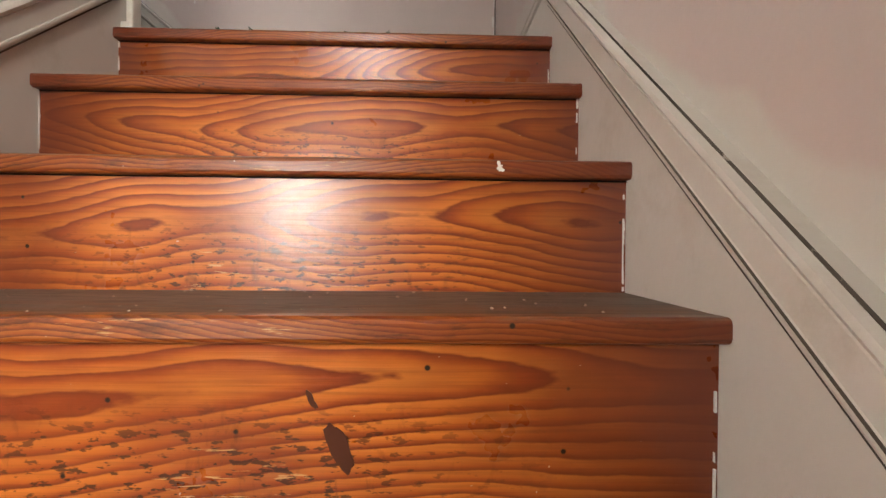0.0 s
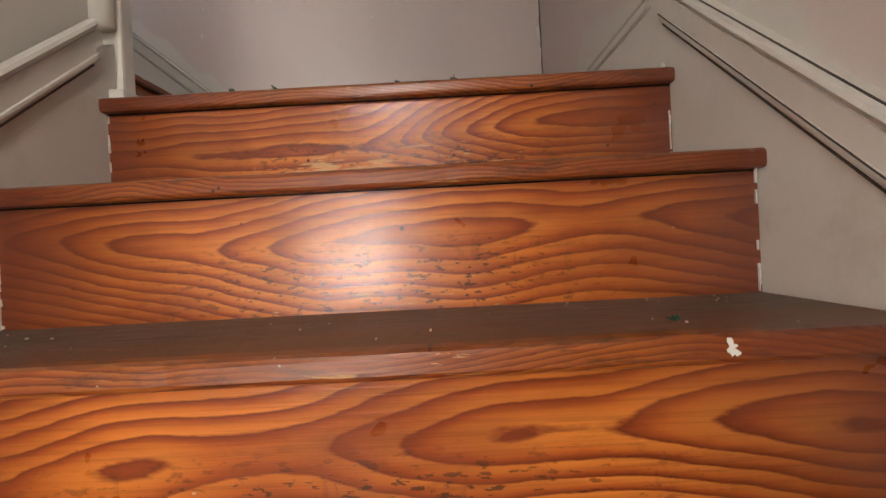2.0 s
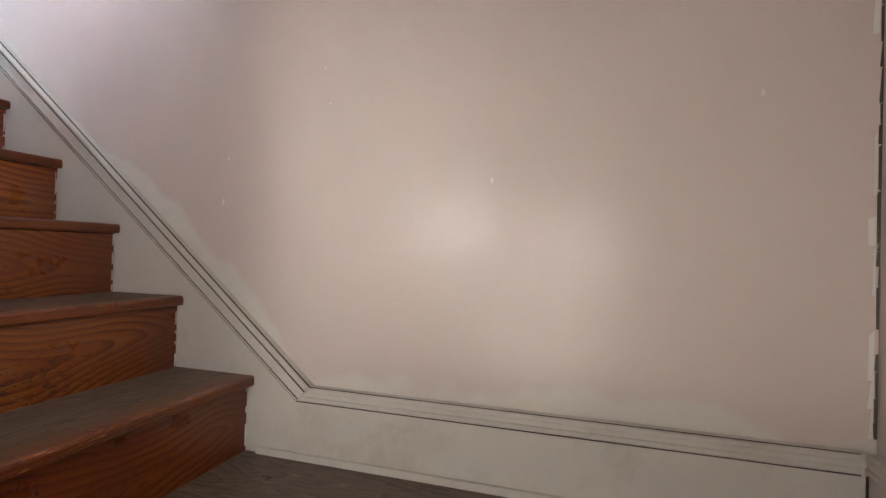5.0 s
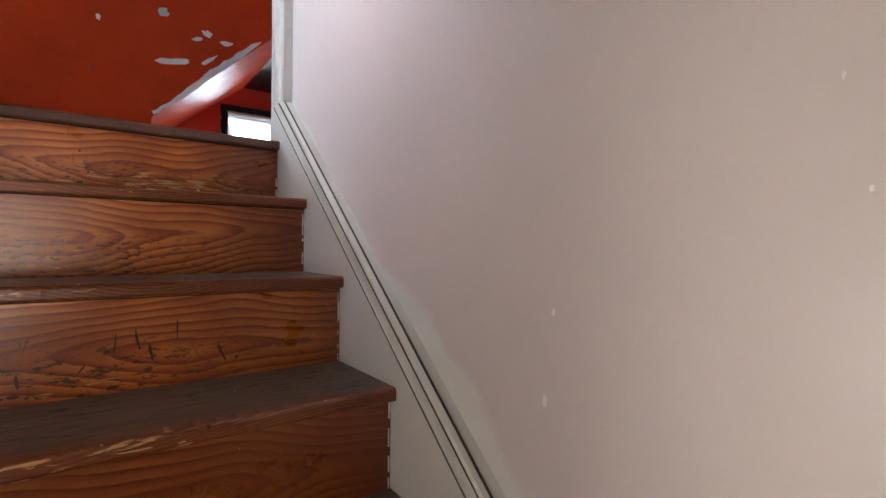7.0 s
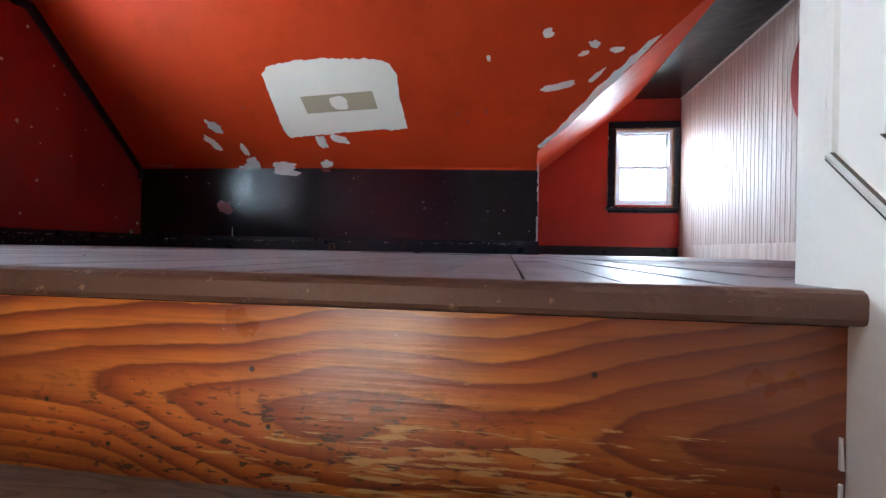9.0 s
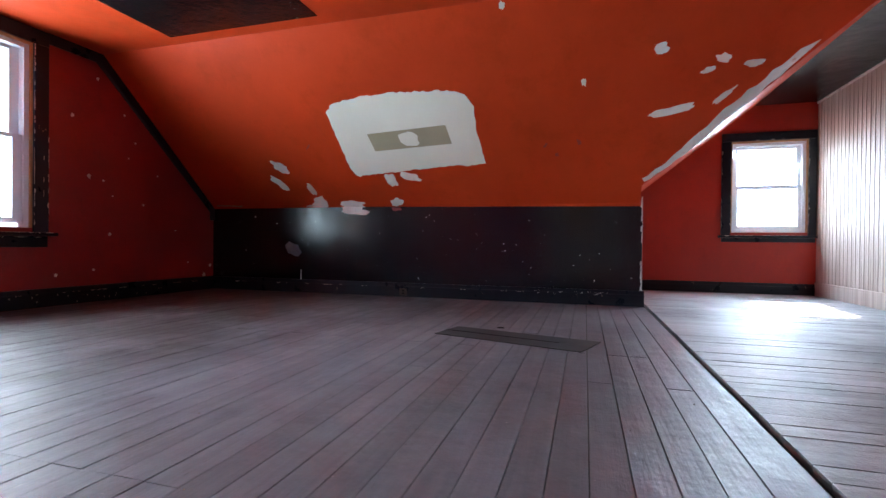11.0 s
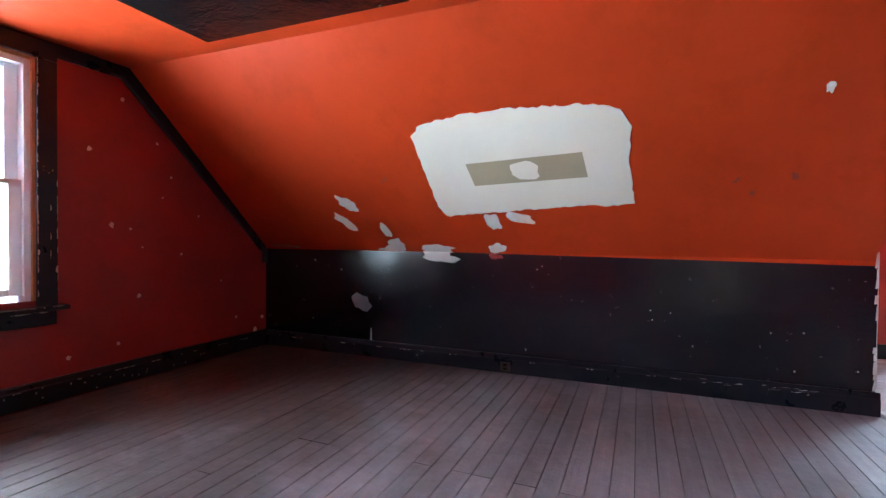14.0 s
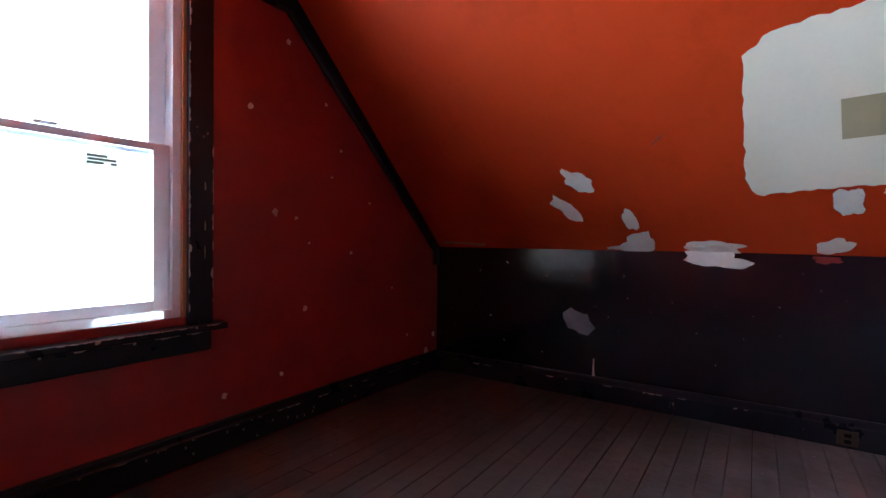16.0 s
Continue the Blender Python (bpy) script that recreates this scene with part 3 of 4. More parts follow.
seams(s4, [(x, YI, z) for x, z in lo[:2]], [(x, YI, z) for x, z in hi[:2]], (0, 1, 0), ((-0.06, 0.06),))

b = bmesh.new()
z = 0.2
while z < 2.2:
    hgt = rng0.uniform(0.02, 0.11)
    if rng0.random() < 0.75:
        wd = rng0.uniform(0.002, 0.006)
        prism(b, [(0.0195 - wd, 1.1492, z), (0.0195, 1.1492, z), (0.0195, 1.1492, z + hgt), (0.0195 - wd * rng0.uniform(0.3, 1.5), 1.1492, z + hgt * 0.95)], (0, -0.001, 0))
    z += hgt
tagged(part("corner_crack", b, M_crack, bpy.data.objects["wall_stair_back"], "dark crack down the wall corner"), kind="stuff")
b = bmesh.new()
z = 0.2
while z < 2.2:
    hgt = rng0.uniform(0.03, 0.12)
    if rng0.random() < 0.6:
        wd = rng0.uniform(0.004, 0.012)
        prism(b, [(0.0135 - wd, 1.1494, z), (0.0135, 1.1494, z), (0.0135, 1.1494, z + hgt), (0.0135 - wd * rng0.uniform(0.3, 1.2), 1.1494, z + hgt * 0.9)], (0, -0.0006, 0))
    z += hgt
tagged(part("filler", b, M_caulk, bpy.data.objects["wall_stair_back"], "ragged pale filler down the wall corner"), kind="stuff")
part("corner_gap", box(bmesh.new(), -0.0045, -0.0006, YB - 0.0014, YB - 0.0003, 0.02, 0.140), M_crack, s3, "open dark joint in the corner")
for x, z, rr in NICKS:
    part("nick", prism(bmesh.new(), [(u, 1.1495, v) for u, v in blob(x, z, rr * 0.45, rr, int(x * -100), n=10)], (0, -0.0012, 0)), M_caulk, bpy.data.objects["wall_stair_back"], "small pale nick in the plaster")

# corner board between the flights
post = tagged(part("corner_post", box(bmesh.new(), -1.168, -1.016, 0.053, 0.091, 0.0, 2.6, 0.006), M_cream), "cream painted corner board where the two flights meet", "trim", kind="structure")
b = bmesh.new()
bmesh.ops.create_cone(b, segments=12, radius1=0.022, radius2=0.022, depth=2.26, cap_ends=True, matrix=Matrix.Translation((-1.038, 0.036, 1.27)))
smooth(part("corner_bead", b, M_cream, post, "lighter rounded plaster corner bead"))
part("base_shoe", box(bmesh.new(), -1.04, -1.0, 0.028, 0.086, 0.0, 0.026, 0.007), M_cream, post)

# ---- stairs ----


rn = random.Random(17)


def nosing(h):
    """A rounded tread edge, chewed along its front."""
    prof = [(0.0235, -0.0255), (0.006, -0.0255), (0.002, -0.024), (0.0, -0.020), (0.0, -0.006), (0.0015, -0.002), (0.006, 0.0005), (0.0235, 0.0005)]
    b, rows, u = bmesh.new(), [], -h - 0.012
    while True:
        bite = rn.uniform(0.0, 0.0004) + (rn.uniform(0.0004, 0.0014) if rn.random() < 0.08 else 0)
        sag = rn.uniform(-0.0004, 0.0004)
        rows.append([b.verts.new((u, y + (bite if 2 < i < 7 else 0) * (1.6 if i in (5, 6) else 0.6), z + (sag if i in (2, 3, 4, 5) else 0) - (bite * 0.7 if i == 5 else 0))) for i, (y, z) in enumerate(prof)])
        if u >= h + 0.0119:
            break
        u = min(u + rn.uniform(0.008, 0.022), h + 0.012)
    k = len(prof)
    for p, q in zip(rows, rows[1:]):
        for i in range(k):
            b.faces.new((p[i], p[(i + 1) % k], q[(i + 1) % k], q[i]))
    b.faces.new(rows[0])
    b.faces.new(list(reversed(rows[-1])))
    bmesh.ops.recalc_face_normals(b, faces=b.faces)
    return b


def step(stairs, m, width, going, riser_mat, full=True, nosing_mat=None):
    """One step in its own frame: x across, y inwards from the nosing, z up from the nosing's top."""
    h = width / 2
    o = 0.021
    if full:
        part("tread", box(bmesh.new(), -h, h, 0.0, going + 0.02, -0.025, 0.0), M_tread, stairs, at=m @ pose(0, 0.024, 0))
    part("nosing", nosing(h), nosing_mat or M_nosing, stairs, at=m)
    r = box(bmesh.new(), -h, h, 0.0, 0.02, 0.0, R - 0.025)
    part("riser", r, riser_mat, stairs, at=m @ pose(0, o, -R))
    # dark strip that paints in the shade below the tread's edge
    part("shadow_gap", box(bmesh.new(), -h, h, -0.0015, -0.0003, -0.0025, -0.0003), M_seam, stairs, "thin dark strip for the shade under the nosing", at=m @ pose(0, o, -0.0255))


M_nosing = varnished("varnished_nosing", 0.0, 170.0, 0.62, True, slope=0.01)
# upper flight's nosings: about half the tint of the lower ones
M_nosing_deep = varnished("dark_varnished_nosing", 0.0, 170.0, 0.34, True, slope=0.01)
M_nosing_top = paint("worn_brown_nosing", (0.115, 0.050, 0.033), 0.5, 0.4, 0.6, chips=(0.27, 0.15, 0.09), chip_at=0.60, chip_scale=34, grime=(0.055, 0.030, 0.022))
lower = tagged(new("staircase_lower"), "varnished pine staircase with brown painted treads", "staircase")
wide1 = -XL
for i in range(0, 12):
    step(lower, pose(XL / 2, -i * G1, -i * R), wide1, G1, M_riser_worn if i == 0 else M_riser, full=i > 0)
b = bmesh.new()
prism(b, [(-0.514, 0.024, -0.025), (0.514, 0.024, -0.025), (0.514, YB + 0.02, -0.025), (-0.80, YB + 0.02, -0.025), (-0.80, 0.05, -0.025), (-0.53, 0.05, -0.025)], (0, 0, 0.025))
part("landing", b, M_landing, lower, "worn brown wooden landing strewn with crumbs", at=pose(XL / 2, 0, 0))
upper = tagged(new("staircase_upper"), "varnished pine staircase rising to the attic", "staircase")
wide2 = YB - YI
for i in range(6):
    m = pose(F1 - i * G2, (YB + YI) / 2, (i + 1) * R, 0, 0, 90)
    step(upper, m, wide2, G2, M_riser_top if i == 5 else M_riser if i in (3, 4) else M_riser_dim, full=i < 5, nosing_mat=M_nosing_top if i == 5 else M_nosing_deep)

# dark scuffs of shoes low on one riser of the upper flight
rng5 = random.Random(8)
b = bmesh.new()
for _ in range(11):
    y, z = rng5.uniform(0.48, 0.95), rng5.uniform(0.595, 0.655)
    ln, lean, wd = rng5.uniform(0.018, 0.045), rng5.uniform(-0.014, 0.014), rng5.uniform(0.0012, 0.0030)
    fx = F1 - 3 * G2 - 0.0208
    prism(b, [(fx, y - wd * 0.4, z), (fx, y + wd * 0.6, z + 0.003), (fx, y + lean + wd, z + ln * 0.7), (fx, y + lean * 1.2, z + ln), (fx, y + lean - wd, z + ln * 0.6)], (0.0004, 0, 0))
tagged(part("scuff", b, M_stain, upper, "dark shoe scuffs on the riser"), kind="stuff")

# marks on single risers of the lower flight
smear = blob(0, 0, 0.009, 0.026, 51, 0.42, rough=0.14, square=0.35)
part("stain", prism(bmesh.new(), [(-0.375 + u, -3 * G1 + 0.0203, -0.70 + v) for u, v in smear], (0, -0.0004, 0)), M_stain, lower, "dark brown smear on the riser")
part("stain", prism(bmesh.new(), [(-0.402 + u, -3 * G1 + 0.0203, -0.653 + v) for u, v in blob(0, 0, 0.003, 0.011, 52, 0.5)], (0, -0.0004, 0)), M_stain, lower)
part("paint_splash", prism(bmesh.new(), [(-0.19 + u, -2 * G1 - 0.0003, -2 * R - 0.011 + v) for u, v in blob(0, 0, 0.005, 0.006, 53, rough=0.7)], (0, -0.0006, 0)), M_caulk, lower, "pale paint splash on the nosing")

# ragged caulk where risers meet the skirts
rng = random.Random(4)


def caulk(b, m, height):
    z = 0.0
    while z < height:
        step_z = rng.uniform(0.004, 0.022)
        if rng.random() < 0.62:
            w = rng.uniform(0.0008, 0.0032)
            pts = [(0, 0, z), (w, 0, z), (w * rng.uniform(0.4, 1.2), 0, z + step_z), (0, 0, z + step_z)]
            prism(b, [m @ Vector(p) for p in pts], m.to_3x3() @ Vector((0, -0.003, 0)))
        z += step_z


b = bmesh.new()
for i in range(5):
    caulk(b, pose(XL + 0.001, -i * G1 + 0.0208, -(i + 1) * R + 0.002), 0.15)
    caulk(b, pose(-0.005, -i * G1 + 0.0208, -(i + 1) * R + 0.002), 0.15)
tagged(part("caulk", b, M_caulk, lower, "ragged white caulk beside the risers"), kind="stuff")
b = bmesh.new()
for i in range(6):
    caulk(b, pose(F1 - i * G2 - 0.0208, YI + 0.001, i * R + 0.002, 0, 0, 90), 0.15)
    caulk(b, pose(F1 - i * G2 - 0.0208, YB - 0.005, i * R + 0.002, 0, 0, 90), 0.15)
tagged(part("caulk", b, M_caulk, upper, "ragged white caulk beside the risers"), kind="stuff")

# ---- attic: walls and ceilings ----


def wall_with_hole(name, x0, x1, y0, y1, z0, z1, hole, axis, material, label):
    """A wall along x (axis 0) or y (axis 1) with one opening (a0, a1, z0, z1)."""
    b = bmesh.new()
    a0, a1, h0, h1 = hole
    us = (x0, a0, a1, x1) if axis == 0 else (y0, a0, a1, y1)
    vs = (z0, h0, h1, z1)
    grid = [[b.verts.new((u, y0, v) if axis == 0 else (x0, u, v)) for v in vs] for u in us]
    cells = [b.faces.new((grid[i][j], grid[i + 1][j], grid[i + 1][j + 1], grid[i][j + 1])) for i in range(3) for j in range(3) if (i, j) != (1, 1)]
    made = bmesh.ops.extrude_face_region(b, geom=cells)["geom"]
    bmesh.ops.translate(b, vec=(0, y1 - y0, 0) if axis == 0 else (x1 - x0, 0, 0), verts=[v for v in made if isinstance(v, bmesh.types.BMVert)])
    bmesh.ops.recalc_face_normals(b, faces=b.faces)
    return setting(name, b, material, label, "wall")


WG = (-4.90, -3.10, 1.70, 2.985)     # opening of the gable windows
WD = (2.165, 2.865, 1.775, 2.725)    # opening of the dormer window
wall_with_hole("wall_gable", KX - 0.3, -2.42, GY - 0.2, GY, A - 0.1, CZ + 0.15, WG, 0, M_red_dim, "red painted gable wall, shade put into its colour, with small white nicks")
wall_with_hole("wall_dormer", DX - 0.2, DX, 0.95, BY + 0.12, A - 0.1, CZ + 0.15, WD, 1, M_red_bay, "red painted wall around the small window, crimson sheen put into its colour")
setting("wall_knee", box(bmesh.new(), KX - 0.12, KX, GY, 1.14, A - 0.05, KZ), M_black, "glossy black painted knee wall under the slope", "wall")
setting("wall_cross_knee", box(bmesh.new(), DX, KX - 0.12, 0.98, CYL, A - 0.05, CKZ), M_red_dim, "red painted knee wall beside the window bay", "wall")
setting("wall_cross_corner", prism(bmesh.new(), [(KX - 0.12, CYL, KZ + 0.002), (KX - 0.02, CYL, KZ + 0.002), (KX + (CKZ - KZ) / PITCH - 0.03, CYL, CKZ), (KX - 0.12, CYL, CKZ)], (0, -0.03, 0)), M_red, "red painted corner above the knee wall", "wall")
bw = setting("wall_beadboard", box(bmesh.new(), DX, -2.42, BY, BY + 0.12, A - 0.05, CZ), M_red_dim, "wall covered with whitewashed beadboard", "wall")
setting("wall_stairhead_north", box(bmesh.new(), -2.52, -2.42, 1.27, BY, A - 0.05, CZ), M_red_dim, "red painted wall beside the stair opening", "wall")
setting("wall_stairhead_south", box(bmesh.new(), -2.52, -2.42, GY, YI - 0.03, A - 0.05, CZ), M_red_dim, "red painted wall beside the stair opening", "wall")
b = prism(bmesh.new(), [(KX, GY, KZ), (KX, CYL, KZ), (KX + (CKZ - KZ) / PITCH, CYL, CKZ), (SX, CYH, CZ), (SX, GY, CZ)], (-0.03, 0, 0.04))
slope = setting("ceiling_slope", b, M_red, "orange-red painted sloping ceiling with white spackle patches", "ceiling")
b = prism(bmesh.new(), [(KX + (CKZ - KZ) / PITCH, CYL, CKZ), (DX, CYL, CKZ), (DX, CYH, CZ), (SX, CYH, CZ)], (0, -0.03, 0.04))
setting("ceiling_cross_slope", b, M_red, "red painted sloping ceiling of the window bay", "ceiling")
b = prism(bmesh.new(), [(SX, GY, CZ), (-2.42, GY, CZ), (-2.42, BY, CZ), (SX, BY, CZ)], (0, 0, 0.1))
flat = setting("ceiling_flat", b, M_red, "red painted flat ceiling with black painted rectangles", "ceiling")
b = prism(bmesh.new(), [(SX, CYH, CZ), (DX, CYH, CZ), (DX, BY, CZ), (SX, BY, CZ)], (0, 0, 0.1))
setting("ceiling_bay", b, M_black_ceiling, "glossy black painted ceiling of the window bay", "ceiling")
for x0, x1, y0, y1 in ((-5.27, -2.6, -2.17, -0.97), (-5.24, -2.6, -0.225, 0.30), (-5.30, -2.6, 0.302, 0.90), (SX + 0.02, -4.4, CYH, BY - 0.01)):
    part("black_rectangle", box(bmesh.new(), x0, x1, y0, y1, CZ - 0.004, CZ - 0.0005), M_black_ceiling, flat, "black painted rectangle")
part("spackle_spot", prism(bmesh.new(), [(u, v, CZ - 0.007) for u, v in blob(-4.95, -1.03, 0.03, 0.022, 8)], (0, 0, 0.0025)), M_spackle, flat)


# ---- attic floor ----
b = bmesh.new()
box(b, DX, XT - 0.03, GY, BY, A - 0.08, A - 0.024)
floor = setting("floor", b, M_soil, "mauve-grey painted board floor", "floor")

# beadboard boards, baseboards, trims
BW = 0.066
me = bpy.data.meshes.new("beadboard")
b = bmesh.new()
w = BW - 0.002
prof = [(0, 0), (0.0, 0.010), (0.003, 0.013), (0.006, 0.010), (0.009, 0.013), (w * 0.48, 0.013), (w * 0.5, 0.010), (w * 0.52, 0.013), (w - 0.002, 0.013), (w, 0.011), (w, 0)]
prism(b, [(x, -y, 0) for x, y in prof], (0, 0, CZ - A - 0.135 - 0.02))
b.to_mesh(me)
b.free()
me.materials.append(M_bead)
x = DX + 0.001
while x < -5.77:
    shared("beadboard", me, bw, pose(x, BY, A + 0.135))
    x += BW
part("wall_base", box(bmesh.new(), DX, -5.0, BY - 0.022, BY - 0.0005, A, A + 0.134, 0.004), M_bead, bw, "whitewashed baseboard")
part("wall_cap", box(bmesh.new(), DX, -5.0, BY - 0.024, BY - 0.0005, CZ - 0.02, CZ - 0.0005, 0.003), M_white, bw, "thin white strip under the ceiling")
part("casing", box(bmesh.new(), -5.765, -5.70, BY - 0.03, BY - 0.0005, A + 0.136, 2.30, 0.004), M_white, bw, "upright white casing strip")
b = bmesh.new()
prism(b, [(-5.43 + 0.47 * math.cos(a), BY - 0.016, 2.46 + 0.47 * math.sin(a)) for a in (2 * math.pi * i / 64 for i in range(64))], (0, -0.004, 0))
part("painted_disc", b, M_red_dim, bw, "dark red painted disc")


def baseboard(name, b, label):
    return tagged(part(name, b, M_black_trim), label, "baseboard", kind="structure")


def base_profile(b, axis, a0, a1, at, out, h=0.13):
    prof = [(0, 0), (0.018, 0), (0.018, h - 0.035), (0.013, h - 0.028), (0.012, h - 0.008), (0.008, h), (0, h)]
    if axis == 0:
        prism(b, [(a0, at + out * d, A + z) for d, z in prof], (a1 - a0, 0, 0))
    else:
        prism(b, [(at + out * d, a0, A + z) for d, z in prof], (0, a1 - a0, 0))
    return b


kb = bmesh.new()
base_profile(kb, 1, GY + 0.02, 1.158, KX, 1, 0.125)
knee_base = baseboard("baseboard_knee", kb, "chipped glossy black baseboard along the knee wall")
baseboard("baseboard_gable", base_profile(bmesh.new(), 0, KX, -2.52, GY, 1), "black painted baseboard under the gable windows")
baseboard("baseboard_dormer", base_profile(bmesh.new(), 1, 1.10, BY - 0.025, DX, 1, 0.115), "black painted baseboard under the small window")


def trim(name, b, label, material=None):
    return tagged(part(name, b, material or M_black_trim), label, "trim", kind="structure")


dx, dz = SX - KX, CZ - KZ
n = Vector((dz, 0, -dx)).normalized()
trim("trim_paint_line", prism(bmesh.new(), [(KX + 0.0005, -1.2, KZ), (KX + 0.0005, CYL + 0.018, KZ), (KX + 0.0005, CYL + 0.018, KZ - 0.028)], (0.0015, 0, 0)), "red paint lapping over the black knee wall", M_red)
b = bmesh.new()
p = [Vector((KX, GY, KZ - 0.12)), Vector((KX, GY, KZ)), Vector((SX, GY, CZ)), Vector((-4.99, GY, CZ))]
q = [Vector((KX + 0.05, GY, KZ - 0.12)), Vector((KX + 0.05, GY, KZ - 0.035)), Vector((SX + 0.045, GY, CZ - 0.075)), Vector((-4.99, GY, CZ - 0.075))]
band(b, p, q, [(0, -0.001), (0, 0.018), (0.8, 0.018), (1, 0.010), (1, -0.001)], (0, 1, 0))
trim("trim_gable", b, "black painted trim where gable wall meets the slope")
b = bmesh.new()
rng2 = random.Random(12)
z = A + 0.13
while z < KZ - 0.02:
    hgt = rng2.uniform(0.03, 0.09)
    wd = rng2.uniform(0.006, 0.018)
    if rng2.random() < 0.8:
        prism(b, [(KX + 0.0015, 1.14 - wd, z), (KX + 0.0015, 1.1425, z), (KX + 0.0015, 1.1425, z + hgt), (KX + 0.0015, 1.14 - wd * rng2.uniform(0.3, 1), z + hgt * 0.9)], (0.0025, 0, 0))
    z += hgt
trim("trim_chipped_corner", b, "bare white chipped corner of the black knee wall", M_spackle)
trim("trim_corner", box(bmesh.new(), KX - 0.1, KX - 0.001, 1.1403, 1.143, A, KZ), "unpainted white end of the knee wall", M_spackle)

# ---- windows ----


def sash(parent, w, h, y, z, names, x=0.0, s=0.058):
    f = part(names, bmesh.new(), M_vinyl, parent)
    b = bmesh.new()
    box(b, x - w / 2, x - w / 2 + s, y, y + 0.03, z, z + h, 0.003)
    box(b, x + w / 2 - s, x + w / 2, y, y + 0.03, z, z + h, 0.003)
    box(b, x - w / 2 + s, x + w / 2 - s, y + 0.0005, y + 0.0295, z, z + 0.036, 0.003)
    box(b, x - w / 2 + s, x + w / 2 - s, y + 0.0005, y + 0.0295, z + h - 0.027, z + h, 0.003)
    b.to_mesh(f.data)
    b.free()
    g = part("pane", box(bmesh.new(), x - w / 2 + s - 0.004, x + w / 2 - s + 0.004, y + 0.012, y + 0.016, z + 0.032, z + h - 0.024), glass, f)
    g.visible_shadow = False
    return f


def sash_window(win, x, w, h, sticker=False, meet=0.486, stile=0.058):
    """A white vinyl double-hung unit in the window's frame: x across, y outwards, z up from the opening's bottom."""
    t = 0.018
    b = bmesh.new()
    box(b, x - w / 2, x - w / 2 + t, 0.0, 0.03, 0, h)
    box(b, x + w / 2 - t, x + w / 2, 0.0, 0.03, 0, h)
    box(b, x - w / 2 + t, x + w / 2 - t, 0.0, 0.03, h - t, h)
    part("wood_stop", b, M_rawwood, win, "unpainted raw wood stop")
    w2, h2, v = w - 2 * t, h - t, 0.032
    b = bmesh.new()
    box(b, x - w2 / 2, x - w2 / 2 + v, 0.012, 0.10, 0, h2, 0.003)
    box(b, x + w2 / 2 - v, x + w2 / 2, 0.012, 0.10, 0, h2, 0.003)
    box(b, x - w2 / 2 + v, x + w2 / 2 - v, 0.0125, 0.0995, 0, v, 0.003)
    box(b, x - w2 / 2 + v, x + w2 / 2 - v, 0.0125, 0.0995, h2 - v, h2, 0.003)
    part("window_frame", b, M_vinyl, win, "white vinyl frame")
    sw, mid = w2 - 2 * v, v + (h2 - 2 * v) * meet
    lower_sash = sash(win, sw, mid - v + 0.02, 0.028, v, "lower_sash", x, stile)
    sash(win, sw - 0.004, h2 - v - mid + 0.02, 0.061, mid - 0.02, "upper_sash", x, stile)
    part("sash_lock", box(bmesh.new(), x - 0.03, x + 0.03, 0.016, 0.030, mid + 0.02, mid + 0.032, 0.003), M_vinyl, lower_sash)
    if sticker:
        b = bmesh.new()
        for k, (u0, u1) in enumerate(((0.002, 0.06), (0.004, 0.086), (0.002, 0.05), (0.07, 0.088))):
            zk = mid - 0.048 - min(k, 2) * 0.0115
            box(b, x + sticker + u0, x + sticker + u1, 0.0355, 0.0367, zk - 0.0075, zk)
        part("sticker", box(bmesh.new(), x + sticker - 0.002, x + sticker + 0.092, 0.0370, 0.0382, mid - 0.088, mid - 0.042), M_sticker_base, lower_sash, "small printed grey-green sticker on the glass")
        part("print", b, M_sticker, lower_sash)


def casing_board(b, *a):
    box(b, *a, 0.005)


# gable pair: local x to the east, local y outwards (south), so turn by 180 degrees
gw = tagged(new("window_1"), "paired white double-hung windows in chipped black casing", "window", kind="structure")
gw.matrix_basis = pose(-4.0, GY, WG[2], 0, 0, 180)
HG = WG[3] - WG[2]
for xx in (0.48, -0.48):
    sash_window(gw, xx, 0.84, HG, 0.11 if xx > 0 else 0.2)
b = bmesh.new()
casing_board(b, 0.895, 0.99, -0.02, 0.0, -0.03, HG - 0.002)
part("side_casing", b, M_black_trim, gw)
b = bmesh.new()
casing_board(b, -0.99, -0.895, -0.02, 0.0, -0.03, HG - 0.002)
part("side_casing", b, M_black_trim, gw)
part("mullion", box(bmesh.new(), -0.06, 0.06, -0.018, 0.10, -0.03, HG - 0.002, 0.004), M_black_trim, gw, "chipped black mullion")
part("head_casing", box(bmesh.new(), -0.99, 0.99, -0.022, -0.0005, HG, CZ - WG[2] - 0.004, 0.004), M_black_trim, gw)
part("window_sill", box(bmesh.new(), -1.03, 1.03, -0.06, 0.012, -0.055, -0.03, 0.006), M_black_trim, gw, "black window stool with worn edge")
part("apron", box(bmesh.new(), -0.985, 0.985, -0.02, -0.0005, -0.135, -0.056, 0.006), M_black_trim, gw)
part("sill_liner", box(bmesh.new(), -0.9, 0.9, 0.012, 0.17, -0.03, -0.0005), M_vinyl, gw)

